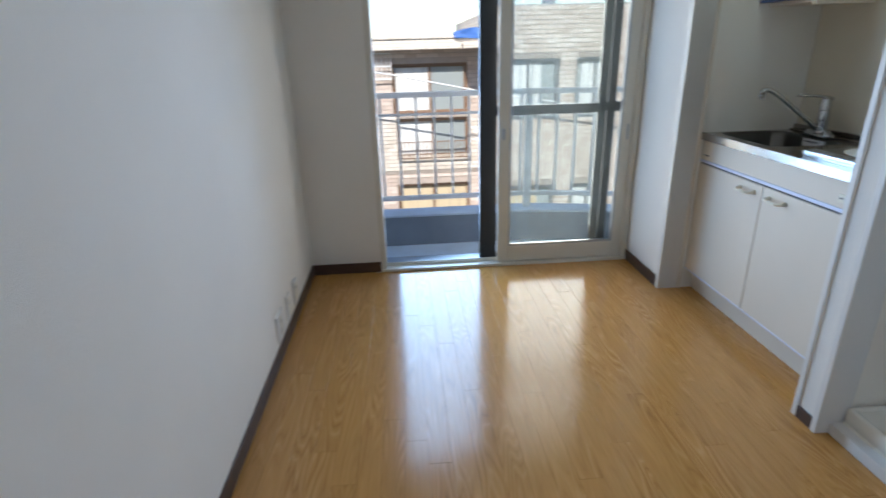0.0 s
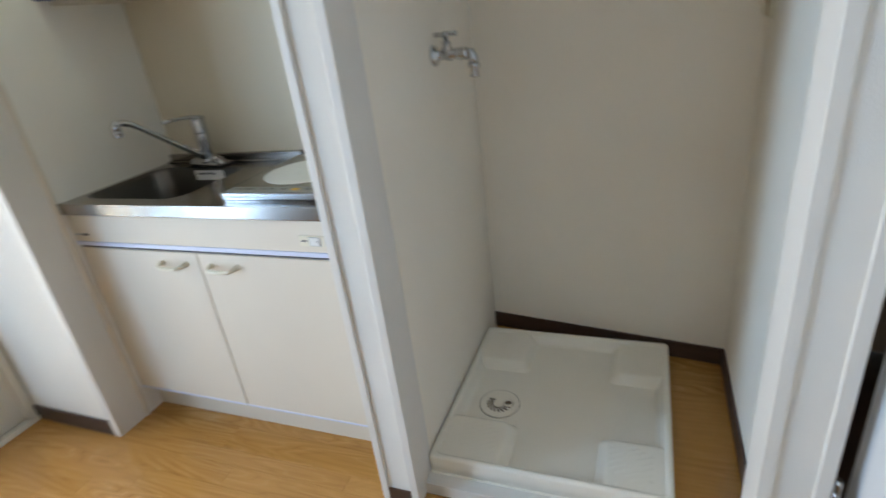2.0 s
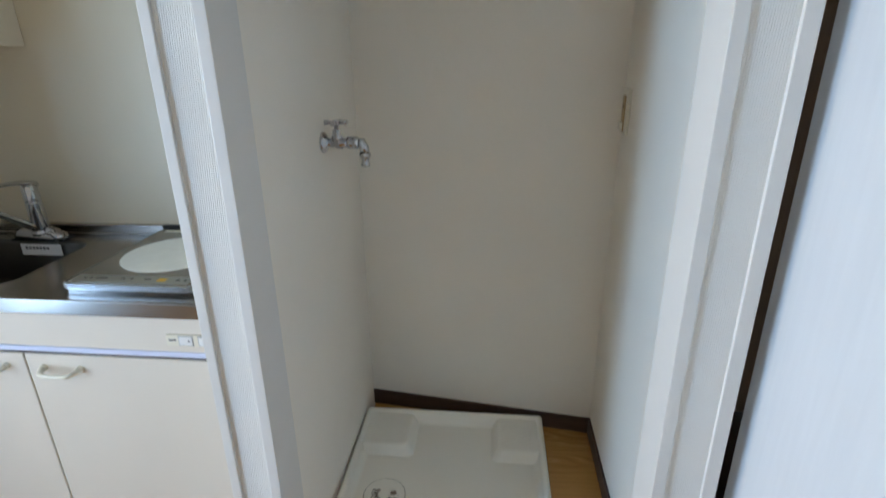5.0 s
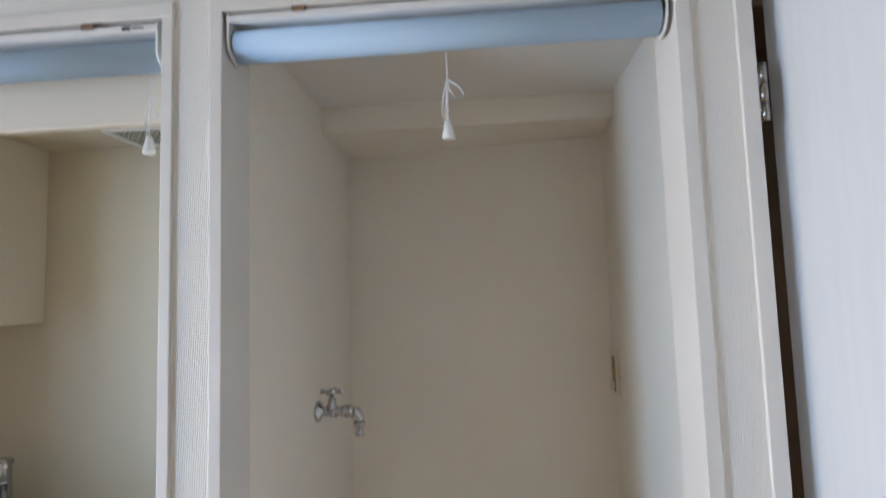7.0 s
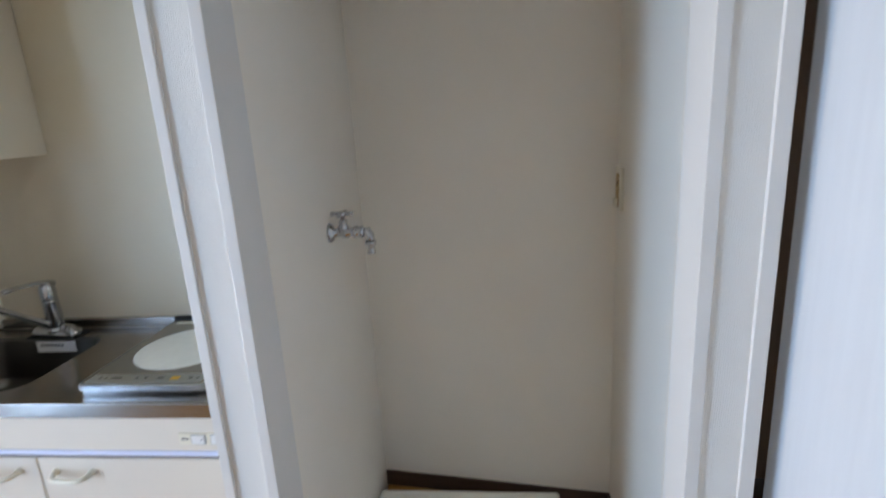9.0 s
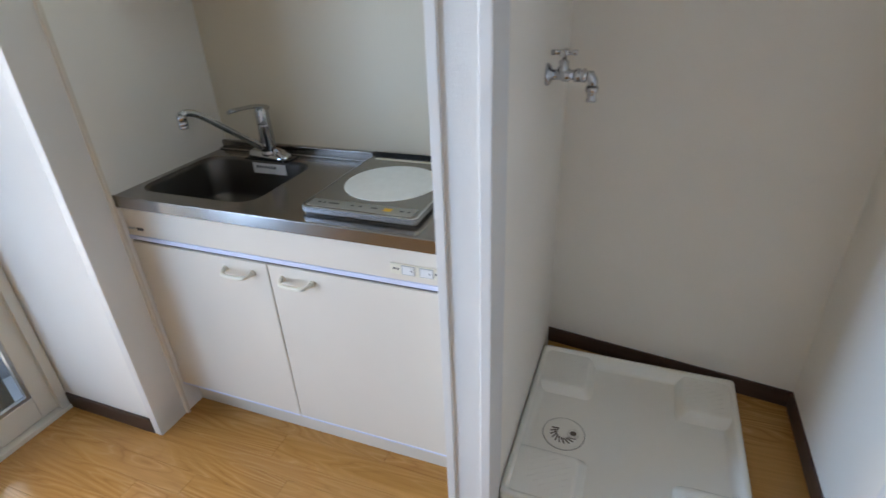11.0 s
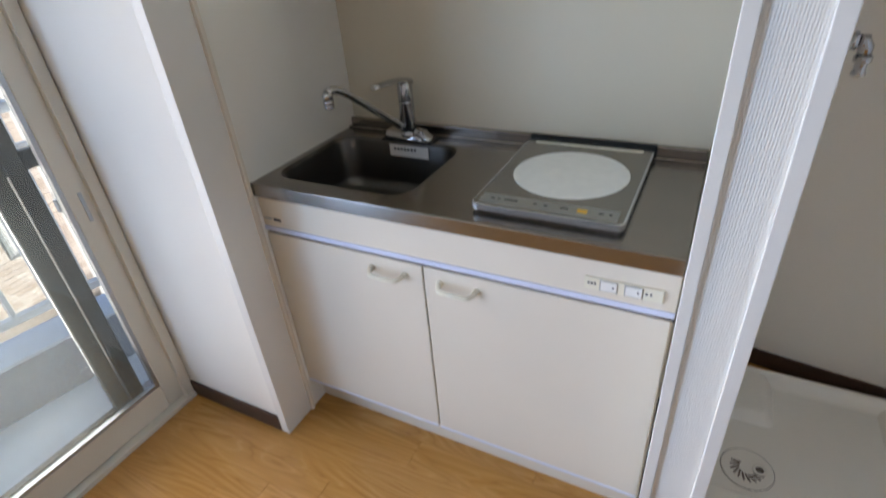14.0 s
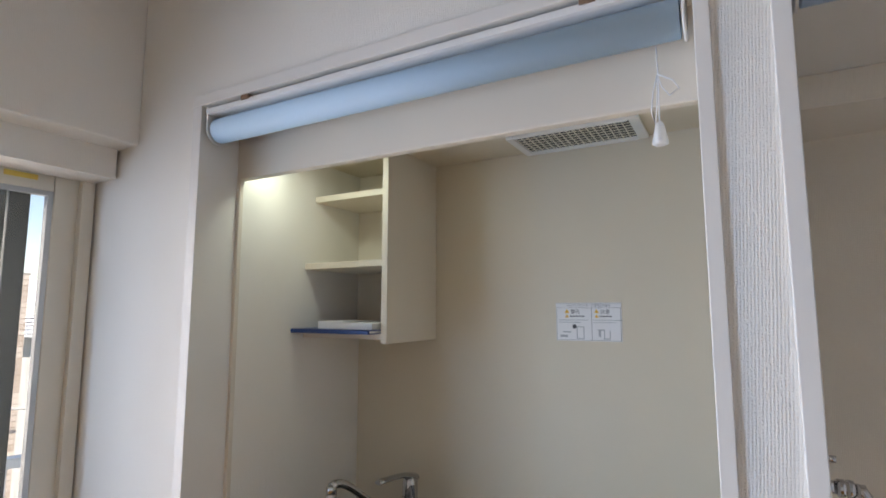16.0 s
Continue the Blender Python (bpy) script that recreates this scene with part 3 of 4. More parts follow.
def facade_with(holes, x0, x1, z0, z1, y, depth):
    """A facade slab with rectangular holes, as strips between the hole edges."""
    xs = sorted({x0, x1, *[h[0] for h in holes], *[h[1] for h in holes]})
    zs = sorted({z0, z1, *[h[2] for h in holes], *[h[3] for h in holes]})
    bm = bmesh.new()
    for xa, xb in zip(xs, xs[1:]):
        for za, zb in zip(zs, zs[1:]):
            if not any(h[0] <= xa and xb <= h[1] and h[2] <= za and zb <= h[3] for h in holes):
                box(bm, xa, xb, y, y + depth, za, zb)
    bmesh.ops.remove_doubles(bm, verts=bm.verts, dist=0.0005)
    return bm


# tan brick apartment house
Y2 = 12.2
flats = thing("apartment_house", (5.0, Y2, -6.0), "tan brick apartment house with curtained windows", "building")
holes = [(a, b, c + 2.8 * k, d + 2.8 * k) for k in (-1, 0, 1) for a, b, c, d in ((2.36, 3.72, -0.25, 1.05), (4.08, 5.00, -0.25, 1.05))]
holes = [h for h in holes if h[2] < 2.0 or h[0] > 9]
FLATS_TOP = 2.08
brick_wall = hung("wall", facade_with(holes, 2.28, 5.14, -6.0, FLATS_TOP, Y2, 0.25), MORTAR, flats, "tan brick wall")
hung("side_wall", boxes((2.28, 2.5, Y2 + 0.25, Y2 + 8, -6, FLATS_TOP), (4.94, 5.14, Y2 + 0.25, Y2 + 8, -6, FLATS_TOP), (2.5, 4.94, Y2 + 7.8, Y2 + 8, -6, FLATS_TOP)), TAN_BRICK, flats)
hung("roof", boxes((2.5, 4.94, Y2 + 0.25, Y2 + 7.8, FLATS_TOP - 0.3, FLATS_TOP - 0.1)), CONCRETE, flats)
hung("coping", boxes((2.26, 5.16, Y2 - 0.02, Y2 + 0.27, FLATS_TOP, FLATS_TOP + 0.04), bevel=0.008), CONCRETE, flats)
for bx in (2.34, 3.50):
    hung("roof_vent", boxes((bx, bx + 0.24, Y2 + 0.6, Y2 + 0.9, FLATS_TOP - 0.1, FLATS_TOP + 0.27), (bx - 0.03, bx + 0.27, Y2 + 0.57, Y2 + 0.93, FLATS_TOP + 0.27, FLATS_TOP + 0.32), bevel=0.006), CURB, flats, "grey-blue roof vent box")
hung("room_back", boxes((2.5, 4.94, Y2 + 1.2, Y2 + 1.3, -6, FLATS_TOP - 0.3)), CURTAIN, flats)
for h in holes:
    far_window(flats, h[0] + 0.05, h[1] - 0.05, h[2] + 0.05, h[3] - 0.05, Y2 + 0.08, ALU, PANE_FAR)

for h in holes:
    bm = bmesh.new()
    a, b = h[0] + 0.16 * (h[1] - h[0]), h[0] + 0.72 * (h[1] - h[0])
    n = 28
    cols = [(a + (b - a) * k / n, Y2 + 0.118 + 0.008 * math.sin(k * 1.9) + 0.004 * math.sin(k * 0.7)) for k in range(n + 1)]
    low_row = [bm.verts.new((x, y, h[2] + 0.10)) for x, y in cols]
    high_row = [bm.verts.new((x, y, h[3] - 0.09)) for x, y in cols]
    for k in range(n):
        bm.faces.new((low_row[k], low_row[k + 1], high_row[k + 1], high_row[k])).smooth = True
    hung("curtain", bm, YCURTAIN if h[2] < -2 and h[0] < 3 else CURTAIN, flats, "hanging curtain in folds")

# low house with a blue-grey tiled gable roof, farther down the street
low_house = thing("tiled_house", (8.5, 15.0, -6.0), "white house with a blue-grey tiled gable roof", "building")
hung("wall", boxes((5.6, 12.0, 14.6, 20.0, -6.0, 1.0)), CURTAIN, low_house, "white rendered wall")
bm = bmesh.new()
for k in range(18):
    y0, z0 = 14.2 + 0.16 * k, 0.95 + 0.075 * k
    box(bm, 5.3, 12.3, y0, y0 + 0.19, z0, z0 + 0.05)
hung("roof", bm, RAIL, low_house, "blue-grey roof tiles in courses")

# red-brown brick house with a flat tiled edge
Y1 = 12.9
house = thing("brick_house", (0.0, Y1, -6.0), "red-brown brick house with bronze window frames", "building")
hh = [(0.05, 1.78, -0.10, 1.00), (0.10, 1.80, -1.12, -0.20), (0.05, 1.82, -3.2, -1.76)]
upper_wall = hung("upper_wall", facade_with(hh[:1], -7.0, 2.20, -0.16, 1.30, Y1, 0.25), RED_MORTAR, house, "red-brown brick wall")
middle_wall = hung("middle_wall", facade_with(hh[1:2], -7.0, 2.20, -1.50, -0.16, Y1 - 0.02, 0.25), MORTAR, house, "pale brick band")
lower_wall = hung("lower_wall", facade_with(hh[2:], -7.0, 2.20, -6.0, -1.50, Y1, 0.25), RED_MORTAR, house, "red-brown brick wall")
hung("roof_edge", boxes((-7.1, 2.26, Y1 - 0.35, Y1 + 6, 1.30, 1.36), (-7.1, 2.26, Y1 - 0.30, Y1 + 6, 1.36, 1.52), (-7.1, 2.26, Y1 - 0.33, Y1 + 6, 1.52, 1.56), (1.60, 2.40, Y2 - 0.20, Y1 - 0.351, 1.30, 1.40)), PALE_BRICK, house, "pale stepped roof edge")
hung("side_wall", boxes((1.95, 2.19, Y1 + 0.25, Y1 + 6, -6, 1.3), (-7, -6.8, Y1 + 0.25, Y1 + 6, -6, 1.3), (-6.8, 1.95, Y1 + 5.8, Y1 + 6, -6, 1.3), (-6.8, 1.95, Y1 + 1.0, Y1 + 1.1, -6, 1.3)), RED_BRICK, house)
far_window(house, 0.10, 1.73, -0.06, 0.95, Y1 + 0.08, BRONZE, CURTAIN)
far_window(house, 0.15, 1.75, -1.08, -0.25, Y1 + 0.06, BRONZE, CURTAIN)
far_window(house, 0.10, 1.77, -3.1, -1.81, Y1 + 0.08, BRONZE, YCURTAIN)
hung("laundry_lattice", boxes(*[(-0.36 + 0.1 * k, -0.34 + 0.1 * k, Y1 - 0.12, Y1 - 0.10, 0.66, 1.24) for k in range(5)], *[(-0.36, 0.06, Y1 - 0.13, Y1 - 0.12, 0.68 + 0.27 * k, 0.71 + 0.27 * k) for k in range(3)]), WHITE, house, "white lattice")
hung("window_guard", boxes(*[(0.10 + 0.085 * k, 0.115 + 0.085 * k, Y1 - 0.14, Y1 - 0.125, -1.10, -0.72) for k in range(20)], (0.08, 1.82, Y1 - 0.145, Y1 - 0.12, -0.74, -0.72), (0.08, 1.82, Y1 - 0.145, Y1 - 0.12, -1.12, -1.10)), BRONZE, house, "bronze guard bars")
cable = thing("overhead_cable", (0.0, 11.8, 0.9), "pale overhead cable between the buildings", "cable")
hung("wire", tube_along(bmesh.new(), [(-6, 11.8, 1.25 + 0.1), (-1.5, 11.8, 1.02), (0.2, 11.8, 0.72), (2.2, 11.8, 0.30), (6, 11.8, -0.3)], 0.018, 6), PAPER, cable)
sheet = thing("blue_sheet", (1.95, 12.6, 1.56), "crumpled blue sheet beside the roof edge", "sheet")
bm = bmesh.new()
box(bm, 1.45, 2.15, 12.55, 12.75, 1.56, 1.78)
bmesh.ops.subdivide_edges(bm, edges=bm.edges, cuts=5, use_grid_fill=True)
for v in bm.verts:
    v.co += 0.05 * noise.noise_vector(v.co * 6)
    v.co.z -= 0.22 * max(0, (1.9 - v.co.x)) * (v.co.z - 1.56) / 0.22
hung("cloth", bm, BLUE_SHEET, sheet)

for far in (flats, house, low_house):
    far.location.z -= 0.08
sheet.location.z -= 0.14

# ---- the kitchen recess ----
unit = thing("kitchen_unit", (1.95, 2.325, 0.0), "cream kitchen base cabinet with two doors under the sink", "cabinet")
U0, U1, UF = 1.802, 2.848, 1.690
hung("body", boxes((UF + 0.020, 2.14, U0, U0 + 0.016, 0.105, 0.770), (UF + 0.020, 2.14, U1 - 0.016, U1, 0.105, 0.770), (UF + 0.020, 2.14, U0 + 0.016, U1 - 0.016, 0.105, 0.121), (2.128, 2.14, U0 + 0.016, U1 - 0.016, 0.121, 0.770), (UF + 0.020, UF + 0.034, U0 + 0.016, U1 - 0.016, 0.655, 0.770)), CREAM, unit)
hung("kick_board", boxes((1.738, 1.752, U0, U1, 0.0, 0.105), bevel=0.001), CREAM, unit)
for y0, y1, hy in ((2.345, 2.844, 2.442), (1.806, 2.341, 2.254)):
    d = hung("door", boxes((UF, UF + 0.018, y0, y1, 0.115, 0.664), bevel=0.0025), CREAM, unit)
    hung("edge_strip", boxes((UF - 0.0015, UF + 0.004, y0 + 0.002, y1 - 0.002, 0.1115, 0.1175)), BLUE_EDGE, d, "pale blue lower edge strip")
    pts = []
    for k in range(11):
        a = math.pi * k / 10
        pts.append((UF - 0.004 - 0.024 * min(1.0, math.sin(a) * 1.5), hy + 0.046 * math.cos(a), 0.628 - 0.006 * math.sin(a)))
    h = tube_along(bmesh.new(), pts, [0.0075] + [0.006] * 9 + [0.0075], 10)
    for s in (-1, 1):
        lathe(h, (UF + 0.001, hy + s * 0.046, 0.628), (-1, 0, 0), [(0.009, 0), (0.009, 0.005), (0.006, 0.008)], 14)
    hung("handle", h, IVORY, d, "ivory bow handle")
# near-black strip imitates the shade between doors and apron
hung("gap_shadow_strip", boxes((UF + 0.006, UF + 0.021, U0, U1, 0.660, 0.675)), LABEL_INK, unit, "dark strip painted as the shade in the gap above the doors")
hung("apron", boxes((UF, UF + 0.018, U0, U1, 0.686, 0.780), bevel=0.002), CREAM, unit)
hung("finger_rail", boxes((UF - 0.003, UF + 0.018, U0, U1, 0.673, 0.686), bevel=0.002), BLUE_EDGE, unit, "pale blue-grey rail under the apron")
hung("nameplate", boxes((UF - 0.0012, UF, 2.757, 2.780, 0.705, 0.713)), LABEL_INK, unit, "small dark nameplate")
hung("nameplate", boxes((UF - 0.0012, UF, 2.787, 2.812, 0.707, 0.712)), ALU, unit, "small grey nameplate")

plate = thing("switch_plate", (UF - 0.003, 1.900, 0.705), "ivory plate with two switches on the kitchen apron", "switch")
hung("plate", boxes((UF - 0.005, UF - 0.0002, 1.827, 1.973, 0.705, 0.734), bevel=0.0015), IVORY, plate)
for y in (1.926, 1.880):
    hung("switch_surround", boxes((UF - 0.0058, UF - 0.0045, y - 0.0172, y + 0.0172, 0.7072, 0.7318)), ALU, plate, "grey joint round the switch")
    s = hung("switch", boxes((UF - 0.0075, UF - 0.004, y - 0.015, y + 0.015, 0.709, 0.730), bevel=0.001), WHITE, plate, "white rocker switch")
    hung("mark", boxes((UF - 0.0082, UF - 0.0070, y - 0.010, y - 0.007, 0.718, 0.722)), LABEL_INK, s)
for y in (1.952, 1.958, 1.964, 1.857, 1.849):
    hung("lettering", boxes((UF - 0.0056, UF - 0.0048, y - 0.002, y + 0.002, 0.718, 0.723)), LABEL_INK, plate, "tiny dark lettering")

# worktop with the sunk basin
top = thing("worktop", (1.95, 2.325, 0.765), "brushed stainless steel worktop with a sink", "worktop")
TX0, TX1, TZ = 1.676, 2.143, 0.811
bm = bmesh.new()
outer = ring(bm, [(TX1, 1.801), (TX1, 2.848), (TX0, 2.848), (TX0, 1.801)], TZ)
inner = ring(bm, rounded(1.735, 2.056, 2.397, 2.798, 0.062), TZ)
edges = [bm.edges.new((outer[k], outer[(k + 1) % 4])) for k in range(4)] + [bm.edges.new((inner[k], inner[(k + 1) % len(inner)])) for k in range(len(inner))]
bmesh.ops.triangle_fill(bm, use_beauty=True, edges=edges)
hole = set(inner)
bmesh.ops.delete(bm, geom=[f for f in bm.faces if all(v in hole for v in f.verts)], context="FACES_ONLY")
low = ring(bm, [(TX1, 1.801), (TX1, 2.848), (TX0, 2.848), (TX0, 1.801)], 0.779)
bridge(bm, outer, low, False)
hung("top", bm, STEEL, top)
bm = bmesh.new()
rings = []
for inset, z, r in ((0.0, TZ, 0.062), (0.005, TZ - 0.004, 0.060), (0.008, TZ - 0.012, 0.058), (0.014, TZ - 0.12, 0.055), (0.022, TZ - 0.142, 0.05), (0.045, TZ - 0.152, 0.045), (0.10, TZ - 0.156, 0.03)):
    rings.append(ring(bm, rounded(1.735 + inset, 2.056 - inset, 2.397 + inset, 2.798 - inset, r), z))
for p, q in zip(rings, rings[1:]):
    bridge(bm, p, q)
bm.faces.new(rings[-1])
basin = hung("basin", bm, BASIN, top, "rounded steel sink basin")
hung("drain", lathe(bmesh.new(), (1.90, 2.53, TZ - 0.156), (0, 0, 1), [(0.055, 0), (0.055, 0.003), (0.045, 0.004), (0.040, 0.002)], 24), RUBBER, basin, "dark sink drain")
hung("rim", boxes((TX0 - 0.001, TX0 + 0.008, 1.801, 2.848, 0.779, TZ + 0.003), bevel=0.002), STEEL, top)
hung("upstand", boxes((2.128, 2.144, 1.801, 2.848, TZ, 0.838), (2.110, 2.128, 1.801, 2.848, TZ, 0.816), bevel=0.003), STEEL, top)
hung("dark_strip", boxes((2.118, 2.132, 1.914, 2.230, TZ, 0.842), bevel=0.002), RUBBER, top, "black strip behind the cooker")
hung("sticker", boxes((2.0400, 2.0416, 2.502, 2.628, TZ - 0.042, TZ - 0.008)), PAPER, basin, "white printed sticker in the basin")
for k in range(7):
    hung("sticker_print", boxes((2.0393, 2.0401, 2.540 + 0.011 * k, 2.547 + 0.011 * k, TZ - 0.024, TZ - 0.016)), LABEL_INK, basin)

# faucet
FX, FY = 2.070, 2.574
tapm = thing("kitchen_faucet", (FX, FY, TZ), "chrome single lever kitchen mixer with its spout over the sink", "faucet")
bm = bmesh.new()
rings = []
for inset, z in ((0.0, 0.004), (0.0, 0.012), (0.004, 0.020), (0.011, 0.025)):
    rings.append([bm.verts.new((px, py, TZ + z + (0.004 if py > FY else -0.004) * (z > 0.01))) for px, py in rounded(FX - 0.026 + inset, FX + 0.024 - inset, FY - 0.076 + inset, FY + 0.076 - inset, 0.022 - inset * 0.6)])
for p, q in zip(rings, rings[1:]):
    bridge(bm, p, q)
bm.faces.new(rings[0])
bm.faces.new(rings[-1])
tube_along(bm, [(FX - 0.006, FY - 0.030, TZ + 0.026), (FX - 0.014, FY - 0.056, TZ + 0.022), (FX - 0.024, FY - 0.074, TZ + 0.012), (FX - 0.026, FY - 0.080, TZ + 0.006)], [0.014, 0.016, 0.014, 0.011], 14)
hung("base", bm, CHROME, tapm)
hung("base_gasket", boxes((FX - 0.030, FX + 0.028, FY - 0.080, FY + 0.080, TZ, TZ + 0.005), bevel=0.002), RUBBER, tapm, "black base gasket")
hung("body", lathe(bmesh.new(), (FX, FY, TZ + 0.016), (-0.05, -0.03, 1), [(0.027, 0), (0.0268, 0.006), (0.0262, 0.008), (0.0225, 0.013), (0.0222, 0.015), (0.0220, 0.050), (0.0210, 0.096), (0.0210, 0.0985), (0.0204, 0.0988), (0.0204, 0.1008), (0.0210, 0.1011), (0.0210, 0.104), (0.0208, 0.134), (0.0204, 0.139), (0.018, 0.147), (0.012, 0.152), (0.004, 0.153)], 28), CHROME, tapm)
lev = bmesh.new()
sections = []
for px, py, pz, half, thick in ((FX + 0.010, FY - 0.008, 0.974, 0.018, 0.010), (FX - 0.012, FY + 0.000, 0.981, 0.018, 0.008), (FX - 0.040, FY + 0.006, 0.986, 0.014, 0.006), (FX - 0.072, FY + 0.012, 0.988, 0.012, 0.0055), (FX - 0.104, FY + 0.018, 0.989, 0.013, 0.006), (FX - 0.120, FY + 0.021, 0.987, 0.010, 0.005)):
    sections.append([lev.verts.new((px + 0.2 * half * math.cos(a), py + half * math.cos(a), pz + thick * math.sin(a))) for a in [2 * math.pi * k / 14 for k in range(14)]])
for p, q in zip(sections, sections[1:]):
    bridge(lev, p, q)
lev.faces.new(sections[0])
lev.faces.new(sections[-1])
hung("lever", lev, CHROME, tapm)
sp = tube_along(bmesh.new(), [(FX - 0.008, FY + 0.002, 0.845), (FX - 0.030, FY + 0.006, 0.859), (FX - 0.080, FY + 0.017, 0.899), (FX - 0.140, FY + 0.031, 0.948), (FX - 0.192, FY + 0.043, 0.990), (FX - 0.214, FY + 0.048, 1.005), (FX - 0.232, FY + 0.052, 1.013), (FX - 0.246, FY + 0.055, 1.014), (FX - 0.258, FY + 0.057, 1.010)], [0.014, 0.012, 0.0095, 0.009, 0.009, 0.0095, 0.010, 0.0105, 0.0105], 16)
hung("spout", sp, CHROME, tapm)
hung("aerator", lathe(bmesh.new(), (FX - 0.256, FY + 0.057, 1.013), (0, 0, -1), [(0.0105, 0), (0.0128, 0.004), (0.0130, 0.006), (0.0130, 0.0165), (0.0118, 0.0170), (0.0118, 0.0190), (0.0135, 0.0195), (0.0135, 0.0285), (0.0118, 0.0290), (0.0118, 0.0305), (0.0128, 0.031), (0.0120, 0.037), (0.010, 0.038)], 22), CHROME, tapm)

# induction cooker
ih = thing("induction_cooker", (1.915, 2.072, TZ), "grey single plate induction cooker with a pale disc", "cooker")
hung("body", boxes((1.730, 2.106, 1.924, 2.222, TZ - 0.002, TZ + 0.014), bevel=0.004), CHROME, ih)
hung("shadow_gap", boxes((1.735, 2.100, 1.929, 2.217, TZ + 0.0005, TZ + 0.003)), RUBBER, ih)
bm = bmesh.new()
rings = [ring(bm, rounded(1.724 + i, 2.112 - i, 1.918 + i, 2.228 - i, 0.016), TZ + z) for i, z in ((0.003, 0.010), (0.0, 0.013), (0.0, 0.019), (0.002, 0.0215), (0.005, 0.0222))]
for p, q in zip(rings, rings[1:]):
    bridge(bm, p, q)
bm.faces.new(rings[0])
bm.faces.new(rings[-1])
hung("glass_top", bm, GREY_GLASS, ih)
SILVER = material("silver_trim", (0.60, 0.63, 0.66), 0.25, 0.85)
bm = bmesh.new()
outer_pts, inner_pts = rounded(1.7222, 2.1138, 1.9162, 2.2298, 0.0175), rounded(1.7262, 2.1098, 1.9202, 2.2258, 0.014)
loops = [ring(bm, outer_pts, TZ + 0.0080), ring(bm, outer_pts, TZ + 0.0212), ring(bm, inner_pts, TZ + 0.0226), ring(bm, inner_pts, TZ + 0.0080)]
for p, q in zip(loops, loops[1:] + loops[:1]):
    bridge(bm, p, q, False)
hung("edge_trim", bm, SILVER, ih, "silver rim round the glass")
hung("disc", lathe(bmesh.new(), (1.924, 2.070, TZ + 0.0216), (0, 0, 1), [(0.128, 0), (0.128, 0.0012), (0.126, 0.0014)], 64), DISC, ih, "pale round hob mark")
hung("control_strip", boxes((1.733, 1.774, 1.932, 2.216, TZ + 0.0210, TZ + 0.0231), bevel=0.001), PANEL, ih, "satin grey control strip")
hung("strip_edge", boxes((1.7745, 1.7765, 1.932, 2.216, TZ + 0.0216, TZ + 0.0228)), SILVER, ih, "bright line behind the control strip")
hung("power_mark", boxes((1.747, 1.763, 1.992, 2.012, TZ + 0.0230, TZ + 0.0236)), YELLOW, ih, "orange power mark")
for y, w in ((2.190, 0.004), (2.176, 0.003), (2.150, 0.014), (2.098, 0.004), (2.076, 0.004), (2.038, 0.008), (1.965, 0.005), (1.947, 0.003)):
    hung("button_mark", boxes((1.753, 1.759, y - w, y + w, TZ + 0.0230, TZ + 0.0236)), LABEL_INK, ih)
hung("rear_vent", boxes((2.086, 2.100, 1.940, 2.205, TZ + 0.0216, TZ + 0.0228)), IVORY, ih, "pale rear print strip")

# notice on the back wall
note = thing("warning_notice", (KB - 0.001, 2.130, 1.357), "white warning notice with yellow triangles, stuck on the wall", "notice")
NX = KB - 0.0016
hung("sheet", boxes((NX, KB - 0.0002, 2.045, 2.216, 1.357, 1.455)), PAPER, note)


def ink(y0, y1, z0, z1, mat=LABEL_INK, name="print"):
    hung(name, boxes((NX - 0.0006, NX + 0.0002, min(y0, y1), max(y0, y1), z0, z1)), mat, note)


for z0, z1, ya, yb in ((1.4525, 1.4532, 2.047, 2.214), (1.3588, 1.3595, 2.047, 2.214), (1.4415, 1.4420, 2.047, 2.214)):
    ink(ya, yb, z0, z1)
for y in (2.047, 2.1205, 2.2135):
    ink(y, y + 0.0007, 1.359, 1.442)
for y in (2.186, 2.108):
    for s, z in ((0.006, 1.4285), (0.005, 1.4165)):
        tri = bmesh.new()
        a = [tri.verts.new((NX - 0.0007 + dx, y + dy, z + dz)) for dx in (0, 0.0008) for dy, dz in ((-s, 0), (s, 0), (0, s * 1.7))]
        tri.faces.new(a[:3])
        tri.faces.new(a[3:])
        for i in range(3):
            tri.faces.new((a[i], a[(i + 1) % 3], a[3 + (i + 1) % 3], a[3 + i]))
        hung("warning_triangle", tri, YELLOW, note, "yellow warning triangle")
for y0, n in ((2.172, 5), (2.094, 4)):
    for k in range(n):
        ink(y0 - 0.008 * k, y0 - 0.008 * k + 0.006, 1.4185, 1.4215)
for y0 in (2.208, 2.118):
    for r in range(2):
        ink(y0, y0 - 0.078 + 0.02 * r, 1.4095 - 0.006 * r, 1.4110 - 0.006 * r, ALU)
for y0, y1, z0, z1 in ((2.205, 2.185, 1.366, 1.372), (2.198, 2.176, 1.378, 1.381), (2.160, 2.142, 1.362, 1.364), (2.160, 2.142, 1.392, 1.394), (2.161, 2.159, 1.362, 1.394), (2.143, 2.141, 1.362, 1.394), (2.106, 2.088, 1.384, 1.387), (2.104, 2.098, 1.368, 1.384), (2.092, 2.074, 1.362, 1.365), (2.090, 2.088, 1.365, 1.384), (2.076, 2.074, 1.365, 1.384)):
    ink(y0, y1, z0, z1, ALU, "pictogram")
hung("mark_dot", lathe(bmesh.new(), (NX - 0.0007, 2.1665, 1.3935), (1, 0, 0), [(0.0055, 0), (0.0055, 0.0009)], 20), LABEL_INK, note)


